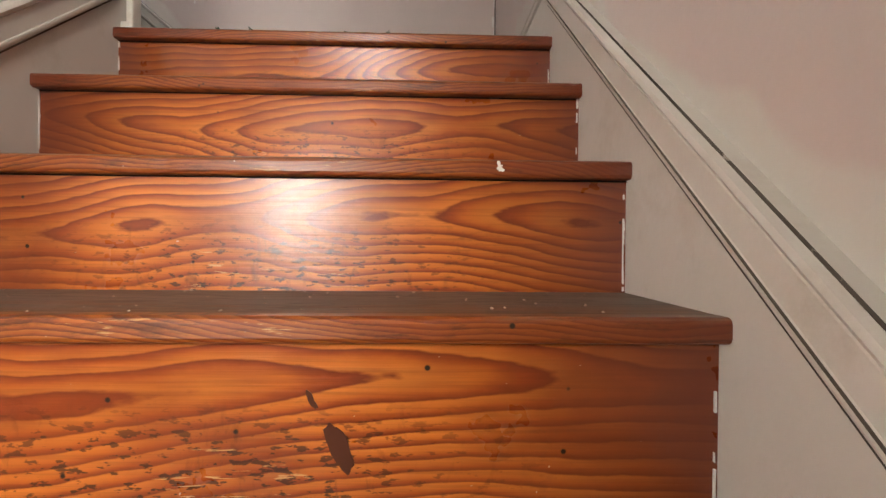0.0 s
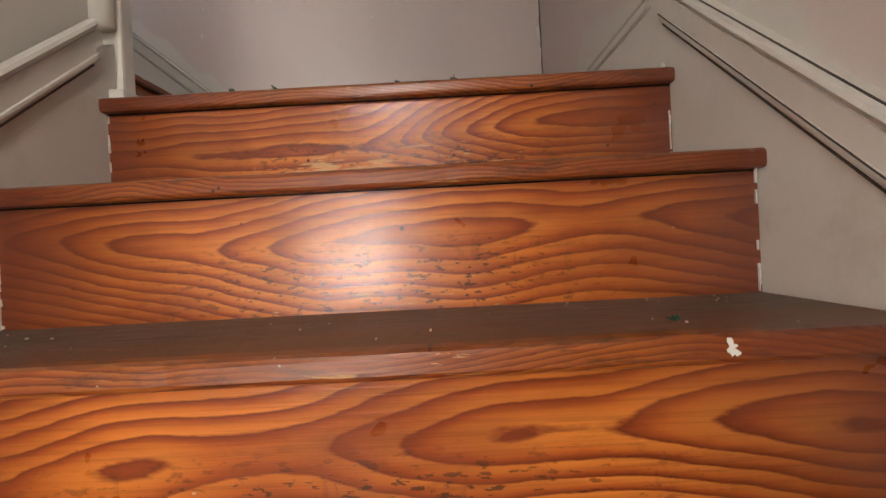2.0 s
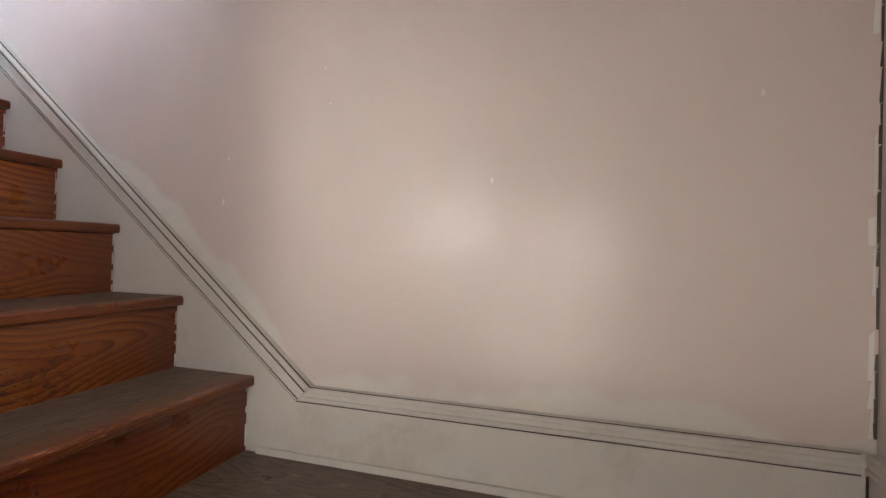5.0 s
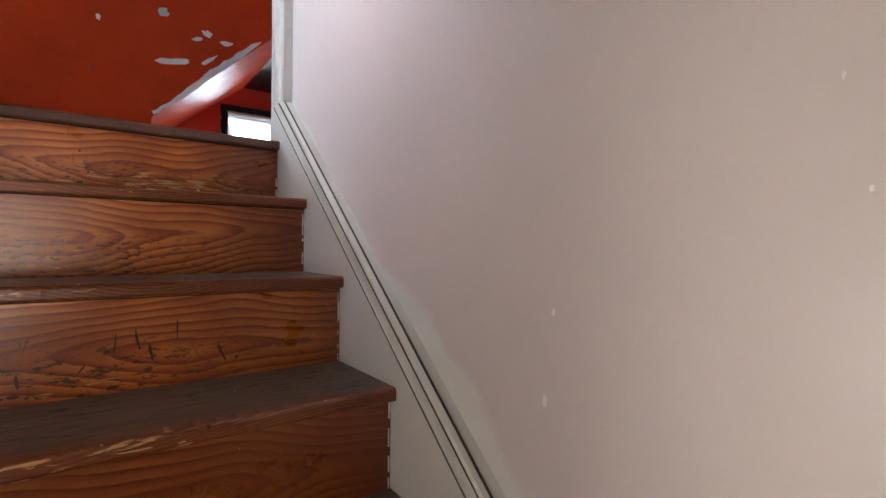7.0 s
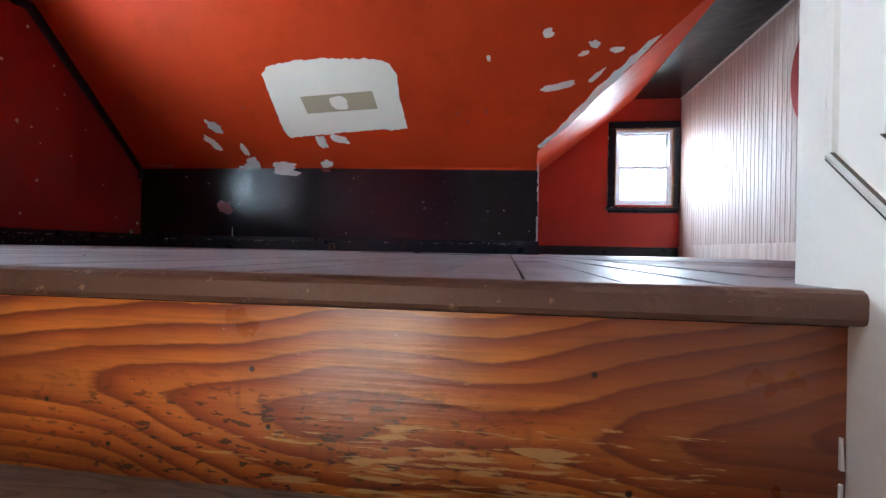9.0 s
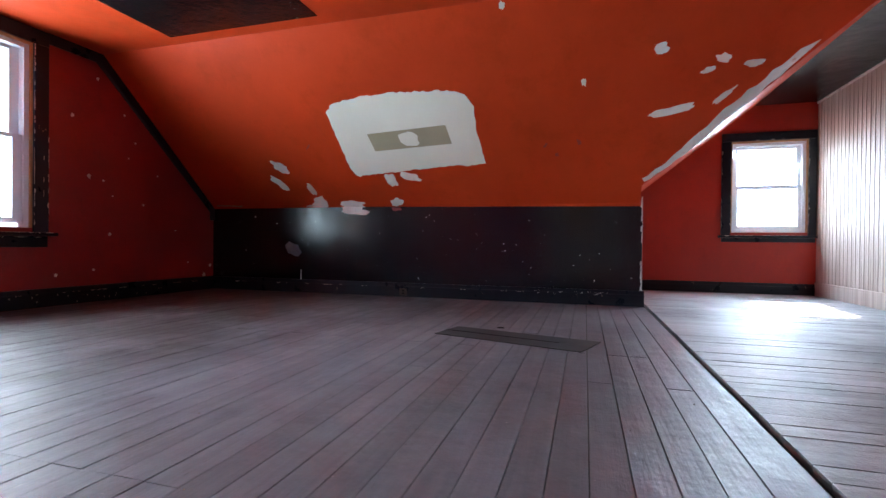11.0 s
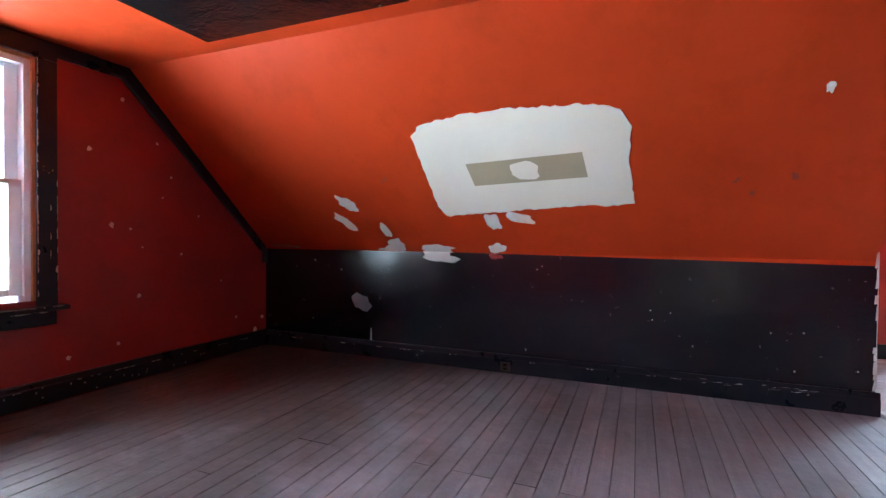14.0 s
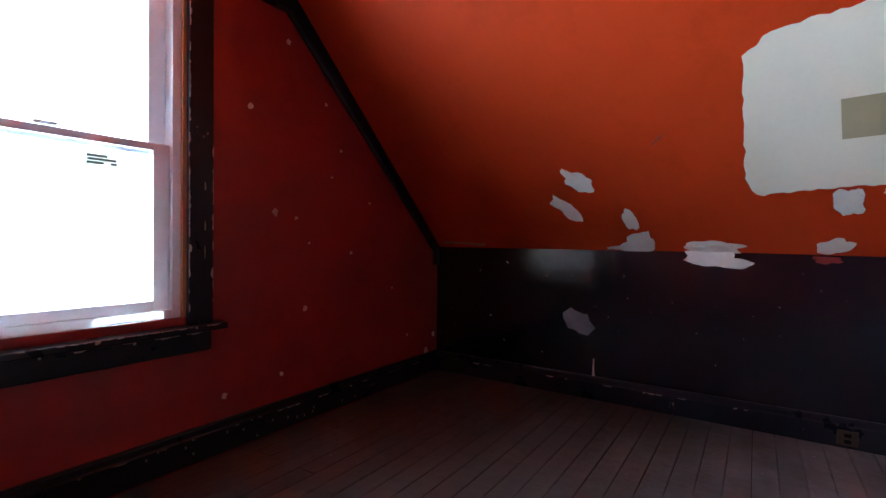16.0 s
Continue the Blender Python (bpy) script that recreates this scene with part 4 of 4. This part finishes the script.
dw = tagged(new("window_2"), "small white double-hung window in chipped black casing", "window", kind="structure")
dw.matrix_basis = pose(DX, (WD[0] + WD[1]) / 2, WD[2], 0, 0, 90)
HD, WDW = WD[3] - WD[2], WD[1] - WD[0]
sash_window(dw, 0.0, WDW, HD, meet=0.505, stile=0.032)
hw = WDW / 2
part("side_casing", box(bmesh.new(), -hw - 0.085, -hw + 0.005, -0.02, -0.0005, -0.03, HD - 0.002, 0.004), M_black_trim, dw)
part("side_casing", box(bmesh.new(), hw - 0.005, hw + 0.066, -0.02, -0.0005, -0.03, HD - 0.002, 0.004), M_black_trim, dw)
part("head_casing", box(bmesh.new(), -hw - 0.085, hw + 0.066, -0.022, -0.0005, HD, HD + 0.085, 0.004), M_black_trim, dw)
part("window_sill", box(bmesh.new(), -hw - 0.11, hw + 0.066, -0.05, 0.012, -0.055, -0.03, 0.006), M_black_trim, dw, "black window stool")
part("apron", box(bmesh.new(), -hw - 0.08, hw + 0.06, -0.018, -0.0005, -0.10, -0.056, 0.004), M_black_trim, dw)
part("sill_liner", box(bmesh.new(), -hw, hw, 0.012, 0.17, -0.03, -0.0005), M_vinyl, dw)



def worn_edges(win, runs, seed):
    """Flakes of bare old paint along the edges of a casing. runs: (x or z, from, to, face, share, upright)."""
    rg = random.Random(seed)
    b = bmesh.new()
    for at, start, stop, face, share, upright, side in runs:
        u = start
        while u < stop:
            ln, wd = rg.uniform(0.006, 0.045), rg.uniform(0.0015, 0.006) * (2.2 if rg.random() < 0.15 else 1)
            if rg.random() < share:
                pts = [(0, u), (wd * side * rg.uniform(0.3, 1), u + ln * 0.1), (wd * side, u + ln * rg.uniform(0.3, 0.7)), (wd * side * rg.uniform(0.2, 0.8), u + ln * 0.9), (0, u + ln)]
                prism(b, [(at + p, face, q) if upright else (q, face, at + p) for p, q in pts], (0, -0.0007, 0))
            u += ln
    tagged(part("worn_edge", b, M_flake, win, "pale chipped paint along the casing's edges"), kind="stuff")


worn_edges(gw, ((0.8955, 0.0, HG - 0.01, -0.0203, 0.75, True, 1), (-0.8955, 0.0, HG - 0.01, -0.0203, 0.75, True, -1), (0.9895, 0.05, 0.62, -0.0203, 0.6, True, -1), (-0.9895, 0.05, 0.62, -0.0203, 0.5, True, 1),
                (0.0595, 0.0, HG - 0.01, -0.0183, 0.6, True, -1), (-0.0595, 0.0, HG - 0.01, -0.0183, 0.6, True, 1), (0.955, 0.2, 0.5, -0.0203, 0.35, True, 1), (0.02, 0.5, HG - 0.1, -0.0183, 0.35, True, 1),
                (-0.0305, -1.02, 1.02, -0.0603, 0.65, False, -1), (-0.062, -0.97, 0.97, -0.0203, 0.25, False, -1)), 71)
worn_edges(dw, ((hw - 0.0045, 0.0, HD - 0.01, -0.0203, 0.6, True, 1), (-hw + 0.0045, 0.0, HD - 0.01, -0.0203, 0.6, True, -1), (-hw - 0.0845, 0.0, HD - 0.01, -0.0203, 0.3, True, 1), (-0.0305, -hw - 0.1, hw + 0.06, -0.0503, 0.4, False, -1), (HD + 0.001, -hw, hw, -0.0223, 0.3, False, 1)), 72)

# bright overcast distance outside the windows
b = prism(bmesh.new(), [(-30, -24, -6), (22, -24, -6), (22, -24, 26), (-30, -24, 26)], (0, -0.2, 0))
tagged(part("backdrop_south", b, glow), "plain bright white distance outside the windows", "backdrop", kind="structure")
b = prism(bmesh.new(), [(-26, -14, -6), (-26, 22, -6), (-26, 22, 7), (-26, -14, 7)], (-0.2, 0, 0))
tagged(part("backdrop_west", b, glow), "plain bright white distance outside the window", "backdrop", kind="structure")
tagged(part("ground", prism(bmesh.new(), [(-900, -900, -6), (900, -900, -6), (900, 900, -6), (-900, 900, -6)], (0, 0, -0.2)), paint("pale_ground", (0.3, 0.3, 0.28), 0.9)), "plain pale ground far below the windows", "ground", kind="structure")

# ---- spackle and patches on the slope ----


def on_slope(y, z, lift):
    return Vector((KX + (z - KZ) / PITCH, y, z)) + n * lift


def slope_patch(name, pts, material, label="", lift=0.0015, thick=0.0012, parent=None):
    b = bmesh.new()
    prism(b, [on_slope(u, v, lift) for u, v in pts], n * thick)
    return part(name, b, material, parent or slope, label)


def ragged(corners, seed, amp, step_len=0.03):
    """An outline through a few corners with uneven edges."""
    rng3 = random.Random(seed)
    out = []
    for (u0, v0), (u1, v1) in zip(corners, corners[1:] + corners[:1]):
        k = max(1, int(math.hypot(u1 - u0, v1 - v0) / step_len))
        for i in range(k):
            f = i / k
            out.append((u0 + (u1 - u0) * f + rng3.uniform(-amp, amp), v0 + (v1 - v0) * f + rng3.uniform(-amp, amp)))
    return out


big = slope_patch("primer_patch", ragged([(-1.25, 2.64), (-1.17, 2.69), (-0.93, 2.715), (-0.69, 2.722), (-0.24, 2.71), (-0.12, 2.68), (-0.07, 2.61), (-0.08, 2.48), (-0.05, 2.265), (-0.21, 2.25), (-0.26, 2.262), (-1.20, 2.205), (-1.24, 2.27)], 3, 0.0045, 0.022), M_primer, "large white primed drywall patch")
slope_patch("joint_tape", [(-0.97, 2.492), (-0.31, 2.518), (-0.29, 2.402), (-0.95, 2.378)], M_tape, "tan strip of bare joint tape", 0.0032, 0.0006)
slope_patch("primer_dab", blob(-0.63, 2.447, 0.085, 0.045, 5, rough=0.14), M_primer, "", 0.0042, 0.0005)
for u, v, ru, rv, turn, seed in (
    (-1.925, 2.295, 0.075, 0.04, -0.4, 11), (-2.02, 2.17, 0.085, 0.035, -0.65, 12), (-1.72, 2.115, 0.03, 0.055, 0.3, 13),
    (-1.705, 1.995, 0.085, 0.055, 0.2, 14), (-0.92, 1.995, 0.062, 0.032, 0.2, 16),
    (-0.90, 2.17, 0.05, 0.048, 0.1, 17), (-0.72, 2.19, 0.085, 0.03, -0.25, 18),
    (1.14, 2.812, 0.05, 0.028, 0.0, 19), (1.49, 2.745, 0.05, 0.022, -0.2, 20), (1.42, 2.698, 0.045, 0.016, 0.2, 21),
    (1.66, 2.712, 0.06, 0.018, 0.0, 22), (1.25, 2.515, 0.17, 0.024, 0.12, 23), (1.535, 2.57, 0.08, 0.016, 0.6, 24),
    (0.69, 2.69, 0.018, 0.022, 0.0, 25), (0.21, 3.065, 0.022, 0.018, 0.0, 26), (-1.82, 1.975, 0.05, 0.008, 0.1, 27), (-1.34, 1.985, 0.05, 0.012, 0.0, 28),
):
    slope_patch("spackle_patch", blob(u, v, ru * (0.84 if u > 0 else 0.97), rv * (0.84 if u > 0 else 0.97), seed, turn, rough=0.22, square=0.25), M_spackle)
slope_patch("spackle_patch", blob(-1.37, 1.985, 0.12, 0.028, 15, -0.05, rough=0.2, square=0.5), M_spackle)
part("spackle_patch", prism(bmesh.new(), [(KX + 0.001, u, v) for u, v in blob(-1.36, 1.925, 0.13, 0.038, 16, -0.08, rough=0.3, square=0.5)], (0.003, 0, 0)), M_spackle, bpy.data.objects["wall_knee"])
edge = [(1.13, 2.10), (1.29, 2.20), (1.33, 2.235), (1.45, 2.33), (1.55, 2.43), (1.72, 2.56), (1.90, 2.72), (1.96, 2.79), (1.88, 2.75), (1.70, 2.615), (1.50, 2.45), (1.38, 2.335), (1.27, 2.235), (1.12, 2.125)]
slope_patch("spackle_edge", ragged(edge, 6, 0.007, 0.04), M_spackle, "rough spackle along the ceiling's edge")
b = prism(bmesh.new(), [(KX + 0.001, u, v) for u, v in ragged([(-2.11, 1.60), (-2.06, 1.625), (-1.97, 1.60), (-1.93, 1.53), (-1.97, 1.49), (-2.08, 1.51)], 9, 0.008)], (0.003, 0, 0))
kp = bpy.data.objects["wall_knee"]
part("spackle_patch", b, M_grey_spackle, kp, "grey smeared spackle patch")
b = bmesh.new()
for i in range(26):
    u, v = 0.29 + 0.6 * rng.random(), A + 0.078 + 0.028 * rng.random()
    l, hgt = rng.uniform(0.01, 0.05), rng.uniform(0.002, 0.006)
    prism(b, [(KX + 0.0185, u, v), (KX + 0.0185, u + l, v + 0.003), (KX + 0.0185, u + l * 0.8, v + hgt)], (0.001, 0, 0))
tagged(part("bare_streak", b, M_spackle, knee_base, "white streak of chipped paint"), kind="stuff")
part("drip", prism(bmesh.new(), [(KX + 0.001, u, v) for u, v in ragged([(-1.935, 1.36), (-1.928, 1.36), (-1.925, 1.23), (-1.938, 1.23)], 31, 0.003, 0.02)], (0.002, 0, 0)), M_spackle, kp, "thin white drip")
part("red_smear", prism(bmesh.new(), [(KX + 0.0022, u, v) for u, v in blob(-0.94, 1.935, 0.045, 0.016, 41, 0.0, rough=0.25, square=0.5)], (0.001, 0, 0)), M_red_dim, kp, "smear of red paint")
slope_patch("scrape", ragged([(-2.92, 1.985), (-2.60, 1.975), (-2.60, 1.987), (-2.90, 2.0)], 33, 0.005, 0.03), M_scrape, "tan scraped streak along the crease")
for u, v, ru, rv, seed in ((-1.55, 2.43, 0.03, 0.006, 61), (0.42, 2.36, 0.02, 0.008, 62), (0.50, 2.30, 0.012, 0.012, 63), (0.66, 2.37, 0.012, 0.02, 64)):
    slope_patch("dark_smudge", blob(u, v, ru, rv, seed, 0.6), M_red_dim, "", 0.0008, 0.0006)
outlet = tagged(new("outlet"), "small brown electrical outlet in the black baseboard", "outlet")
part("plate", box(bmesh.new(), KX + 0.018, KX + 0.023, -0.895, -0.825, A + 0.012, A + 0.075, 0.002), M_brown, outlet)
for zz in (0.03, 0.056):
    part("socket", box(bmesh.new(), KX + 0.0232, KX + 0.026, -0.872, -0.848, A + zz - 0.008, A + zz + 0.008, 0.001), M_seam, outlet)
b = bmesh.new()
gable = bpy.data.objects["wall_gable"]
for x, z, r in ((-5.354, 2.889, 0.012), (-5.162, 2.555, 0.013), (-5.58, 2.662, 0.009), (-5.682, 2.451, 0.008), (-5.288, 2.117, 0.015), (-5.403, 2.096, 0.008), (-5.458, 1.67, 0.013), (-5.326, 1.388, 0.01), (-6.45, 1.284, 0.022), (-6.53, 1.382, 0.016), (-5.9, 2.2, 0.007), (-5.76, 1.93, 0.009), (-6.1, 1.72, 0.006), (-5.62, 2.31, 0.006), (-6.25, 1.42, 0.008), (-5.48, 1.98, 0.006), (-5.05, 1.36, 0.012), (-4.2, 1.40, 0.01)):
    prism(b, [(u, GY + 0.0005, v) for u, v in blob(x, z, r, r * 1.1, int(r * 1e4), n=9)], (0, 0.002, 0))
tagged(part("nick", b, M_spackle, gable, "small white nicks in the red paint"), kind="stuff")

# flecks of bare plaster on the black knee wall and chips along the baseboards
rk = random.Random(91)
b = bmesh.new()
for _ in range(18):
    y, z, r = rk.uniform(-2.8, 1.05), rk.uniform(A + 0.16, KZ - 0.08), rk.choice((0.002, 0.003, 0.004, 0.006))
    prism(b, [(KX + 0.0006, u, v) for u, v in blob(y, z, r, r * rk.uniform(0.5, 1.6), rk.randrange(999), rk.uniform(0, 3), n=9, rough=0.5)], (0.0012, 0, 0))
tagged(part("nick", b, M_spackle, kp, "small white nicks in the black paint"), kind="stuff")


def chipped_edge(parent, place, start, stop, share, seed):
    """Bare wooden chips along a baseboard's upper edge; place(u, z) gives a point on its face."""
    rg = random.Random(seed)
    b, u = bmesh.new(), start
    while u < stop:
        ln, hg = rg.uniform(0.008, 0.06), rg.uniform(0.002, 0.008)
        if rg.random() < share:
            pts = [(u, 0), (u + ln * 0.2, -hg * rg.uniform(0.3, 1)), (u + ln * 0.6, -hg), (u + ln, 0)]
            prism(b, [place(p, q)[0] for p, q in pts], place(0, 0)[1])
        u += ln
    tagged(part("worn_edge", b, M_flake, parent, "pale chips along the baseboard's edge"), kind="stuff")


chipped_edge(bpy.data.objects["baseboard_gable"], lambda u, z: (Vector((u, GY + 0.0182, A + 0.094 + z)), Vector((0, 0.0008, 0))), -6.5, -3.0, 0.32, 92)
chipped_edge(knee_base, lambda u, z: (Vector((KX + 0.0182, u, A + 0.089 + z)), Vector((0.0008, 0, 0))), -2.9, 0.3, 0.22, 93)
b = bmesh.new()
for _ in range(26):
    x, y = rk.uniform(-6.5, -3.4), GY + 0.0182
    prism(b, [(u, y, v) for u, v in blob(x, A + rk.uniform(0.01, 0.08), 0.004, 0.006, rk.randrange(999), n=8, rough=0.5)], (0, 0.001, 0))
tagged(part("nick", b, M_flake, bpy.data.objects["baseboard_gable"], "pale nicks in the black baseboard"), kind="stuff")

# ---- loose things ----
strip = tagged(new("floor_tape"), "dark grey tape strips stuck on the board floor", "tape strip")
c = [Vector((-4.945, -0.046, A)), Vector((-5.20, 0.015, A)), Vector((-5.0, 0.79, A)), Vector((-4.735, 0.70, A))]
mid0, mid1 = c[0].lerp(c[1], 0.5), c[3].lerp(c[2], 0.5)
up = Vector((0, 0, 0.0025))
for quad in ([c[0], mid0, mid1, c[3]], [mid0, c[1], c[2], mid1]):
    part("strip", prism(bmesh.new(), [v + Vector((0, 0, 0.0005)) for v in quad], up), M_rubber, strip)
d = (c[1] - c[0]).normalized() * 0.006
part("seam", prism(bmesh.new(), [v + Vector((0, 0, 0.0032)) for v in (mid0 - d, mid0 + d, mid0.lerp(mid1, 0.8) + d * 0.6, mid0.lerp(mid1, 0.8) - d * 0.6)], (0, 0, 0.0008)), M_seam, strip, "dark dirty seam")
b = bmesh.new()
prism(b, [Vector((-5.225 + 0.004 * math.cos(i) - 0.0, 0.24 + i * 0.012, A + 0.0005)) for i in range(4)] + [Vector((-5.235, 0.24 + i * 0.012, A + 0.0005)) for i in (3, 2, 1, 0)], (0, 0, 0.006))
part("frayed_end", b, M_rubber, strip)


def fuzz(x, y, z, r, seed):
    """A small tuft of green lint: a clump of thin bent flakes."""
    rg = random.Random(seed)
    b = bmesh.new()
    for _ in range(26):
        p = Vector((rg.gauss(0, r * 0.55), rg.gauss(0, r * 0.5), abs(rg.gauss(0, r * 0.4))))
        s = r * rg.uniform(0.25, 0.5)
        bmesh.ops.create_icosphere(b, subdivisions=1, radius=s, matrix=Matrix.Translation(p + Vector((0, 0, s * 0.6))) @ pose(0, 0, 0, rg.uniform(0, 90), rg.uniform(0, 90), 0) @ Matrix.Diagonal((1.5, 0.5, 0.35, 1)))
    ob = part("lint_tuft", b, M_green, at=pose(x, y, z))
    return tagged(ob, "small dark green tuft of carpet lint on the wooden steps", "lint", group="lint on the stairs")


for i, (x, y, z, r) in enumerate(((-0.793, -0.007, 0, 0.010), (-0.715, -0.005, 0, 0.011), (-0.539, 0.057, 0, 0.014), (-0.491, -0.002, 0, 0.012), (-0.389, 0.0, 0, 0.014), (-0.409, -0.178, -R, 0.009), (-0.22, -0.178, -R, 0.010), (-0.504, -0.19, -R, 0.006), (-0.20, -0.40, -2 * R, 0.010))):
    fuzz(x, y + 0.02, z, r * 0.48, 30 + i)
fuzz(-2.215, 0.66, 5 * R, 0.005, 77)
b = bmesh.new()
bmesh.ops.create_icosphere(b, subdivisions=1, radius=0.0065, matrix=Matrix.Translation((0, 0, 0.006)) @ Matrix.Diagonal((1.4, 0.8, 0.7, 1)))
tagged(part("plaster_chip", b, M_spackle, at=pose(-0.643, 0.41, 0)), "small white plaster chip lying on the landing", "plaster chip")
b = bmesh.new()
bmesh.ops.create_icosphere(b, subdivisions=1, radius=0.004, matrix=Matrix.Translation((0, 0, 0.004)) @ Matrix.Diagonal((1.6, 0.9, 0.8, 1)))
tagged(part("plaster_chip", b, M_spackle, at=pose(-2.23, 0.88, 5 * R)), "small white plaster chip lying on a tread", "plaster chip")


def crumbs(b, n_c, area, z, rg):
    x0, x1, y0, y1 = area
    for _ in range(n_c):
        s = rg.choice((0.0005, 0.0006, 0.0008, 0.0011, 0.0016, 0.0022))
        x, y = rg.uniform(x0, x1), rg.uniform(y0, y1)
        bmesh.ops.create_cube(b, size=s, matrix=pose(x, y, z + s * 0.4, rg.uniform(-30, 30), rg.uniform(-30, 30), rg.uniform(0, 90)) @ Matrix.Diagonal((1.5, 0.9, 0.8, 1)))


rg = random.Random(21)
b = bmesh.new()
crumbs(b, 120, (-1.0, -0.05, 0.03, 1.1), 0.0, rg)
crumbs(b, 60, (-1.0, -0.5, 0.3, 1.0), 0.0, rg)
for i in range(1, 4):
    crumbs(b, 40, (-1.0, -0.03, -i * G1, -(i - 1) * G1), -i * R, rg)
    crumbs(b, 14, (-1.0, -0.03, -(i - 1) * G1, 0.015 - (i - 1) * G1), -i * R, rg)
for i in range(5):
    crumbs(b, 36, (F1 - (i + 1) * G2, F1 - i * G2, YI + 0.02, YB - 0.02), (i + 1) * R, rg)
tagged(part("crumbs", b, M_crumb), "scattered pale crumbs and grit on the stairs", "crumbs", kind="stuff")
b = bmesh.new()
crumbs(b, 200, (-6.4, -2.7, -2.7, 1.1), A + 0.001, rg)
tagged(part("floor_grit", b, M_crumb), "scattered pale grit on the attic floor", "grit", kind="stuff")

# ---- floor boards, last ----
rp = random.Random(5)
PW = 0.0835


def plank_mesh(name, length, width, material):
    b = bmesh.new()
    prof = [(0, -0.022), (0, -0.0004), (0.0004, 0), (width - 0.0004, 0), (width, -0.0004), (width, -0.022)]
    prism(b, [(0, u, v) for u, v in prof], (length, 0, 0))
    me = bpy.data.meshes.new(name)
    b.to_mesh(me)
    b.free()
    me.materials.append(material)
    return me


y = 1.165 - 0.105
XE = XT - 0.026
lengths = (1.45, 1.85, 2.3)
cache = {}
row = 0
while y > GY:
    width = 0.103 if row == 0 else PW - 0.0030
    x = KX
    while x < XE - 0.01:
        l = min(rp.choice(lengths), XE - x)
        if XE - x - l < 0.5:
            l = XE - x
        key = (round(l, 3), round(width, 4))
        if key not in cache:
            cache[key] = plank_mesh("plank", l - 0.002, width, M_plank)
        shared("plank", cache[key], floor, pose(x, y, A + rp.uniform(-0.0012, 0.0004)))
        x += l
    y -= PW
    row += 1
me = plank_mesh("plank", BY - 1.19, PW - 0.0026, M_plank_pale)
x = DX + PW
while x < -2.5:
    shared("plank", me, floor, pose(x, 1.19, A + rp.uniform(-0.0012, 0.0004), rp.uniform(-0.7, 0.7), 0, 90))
    x += PW
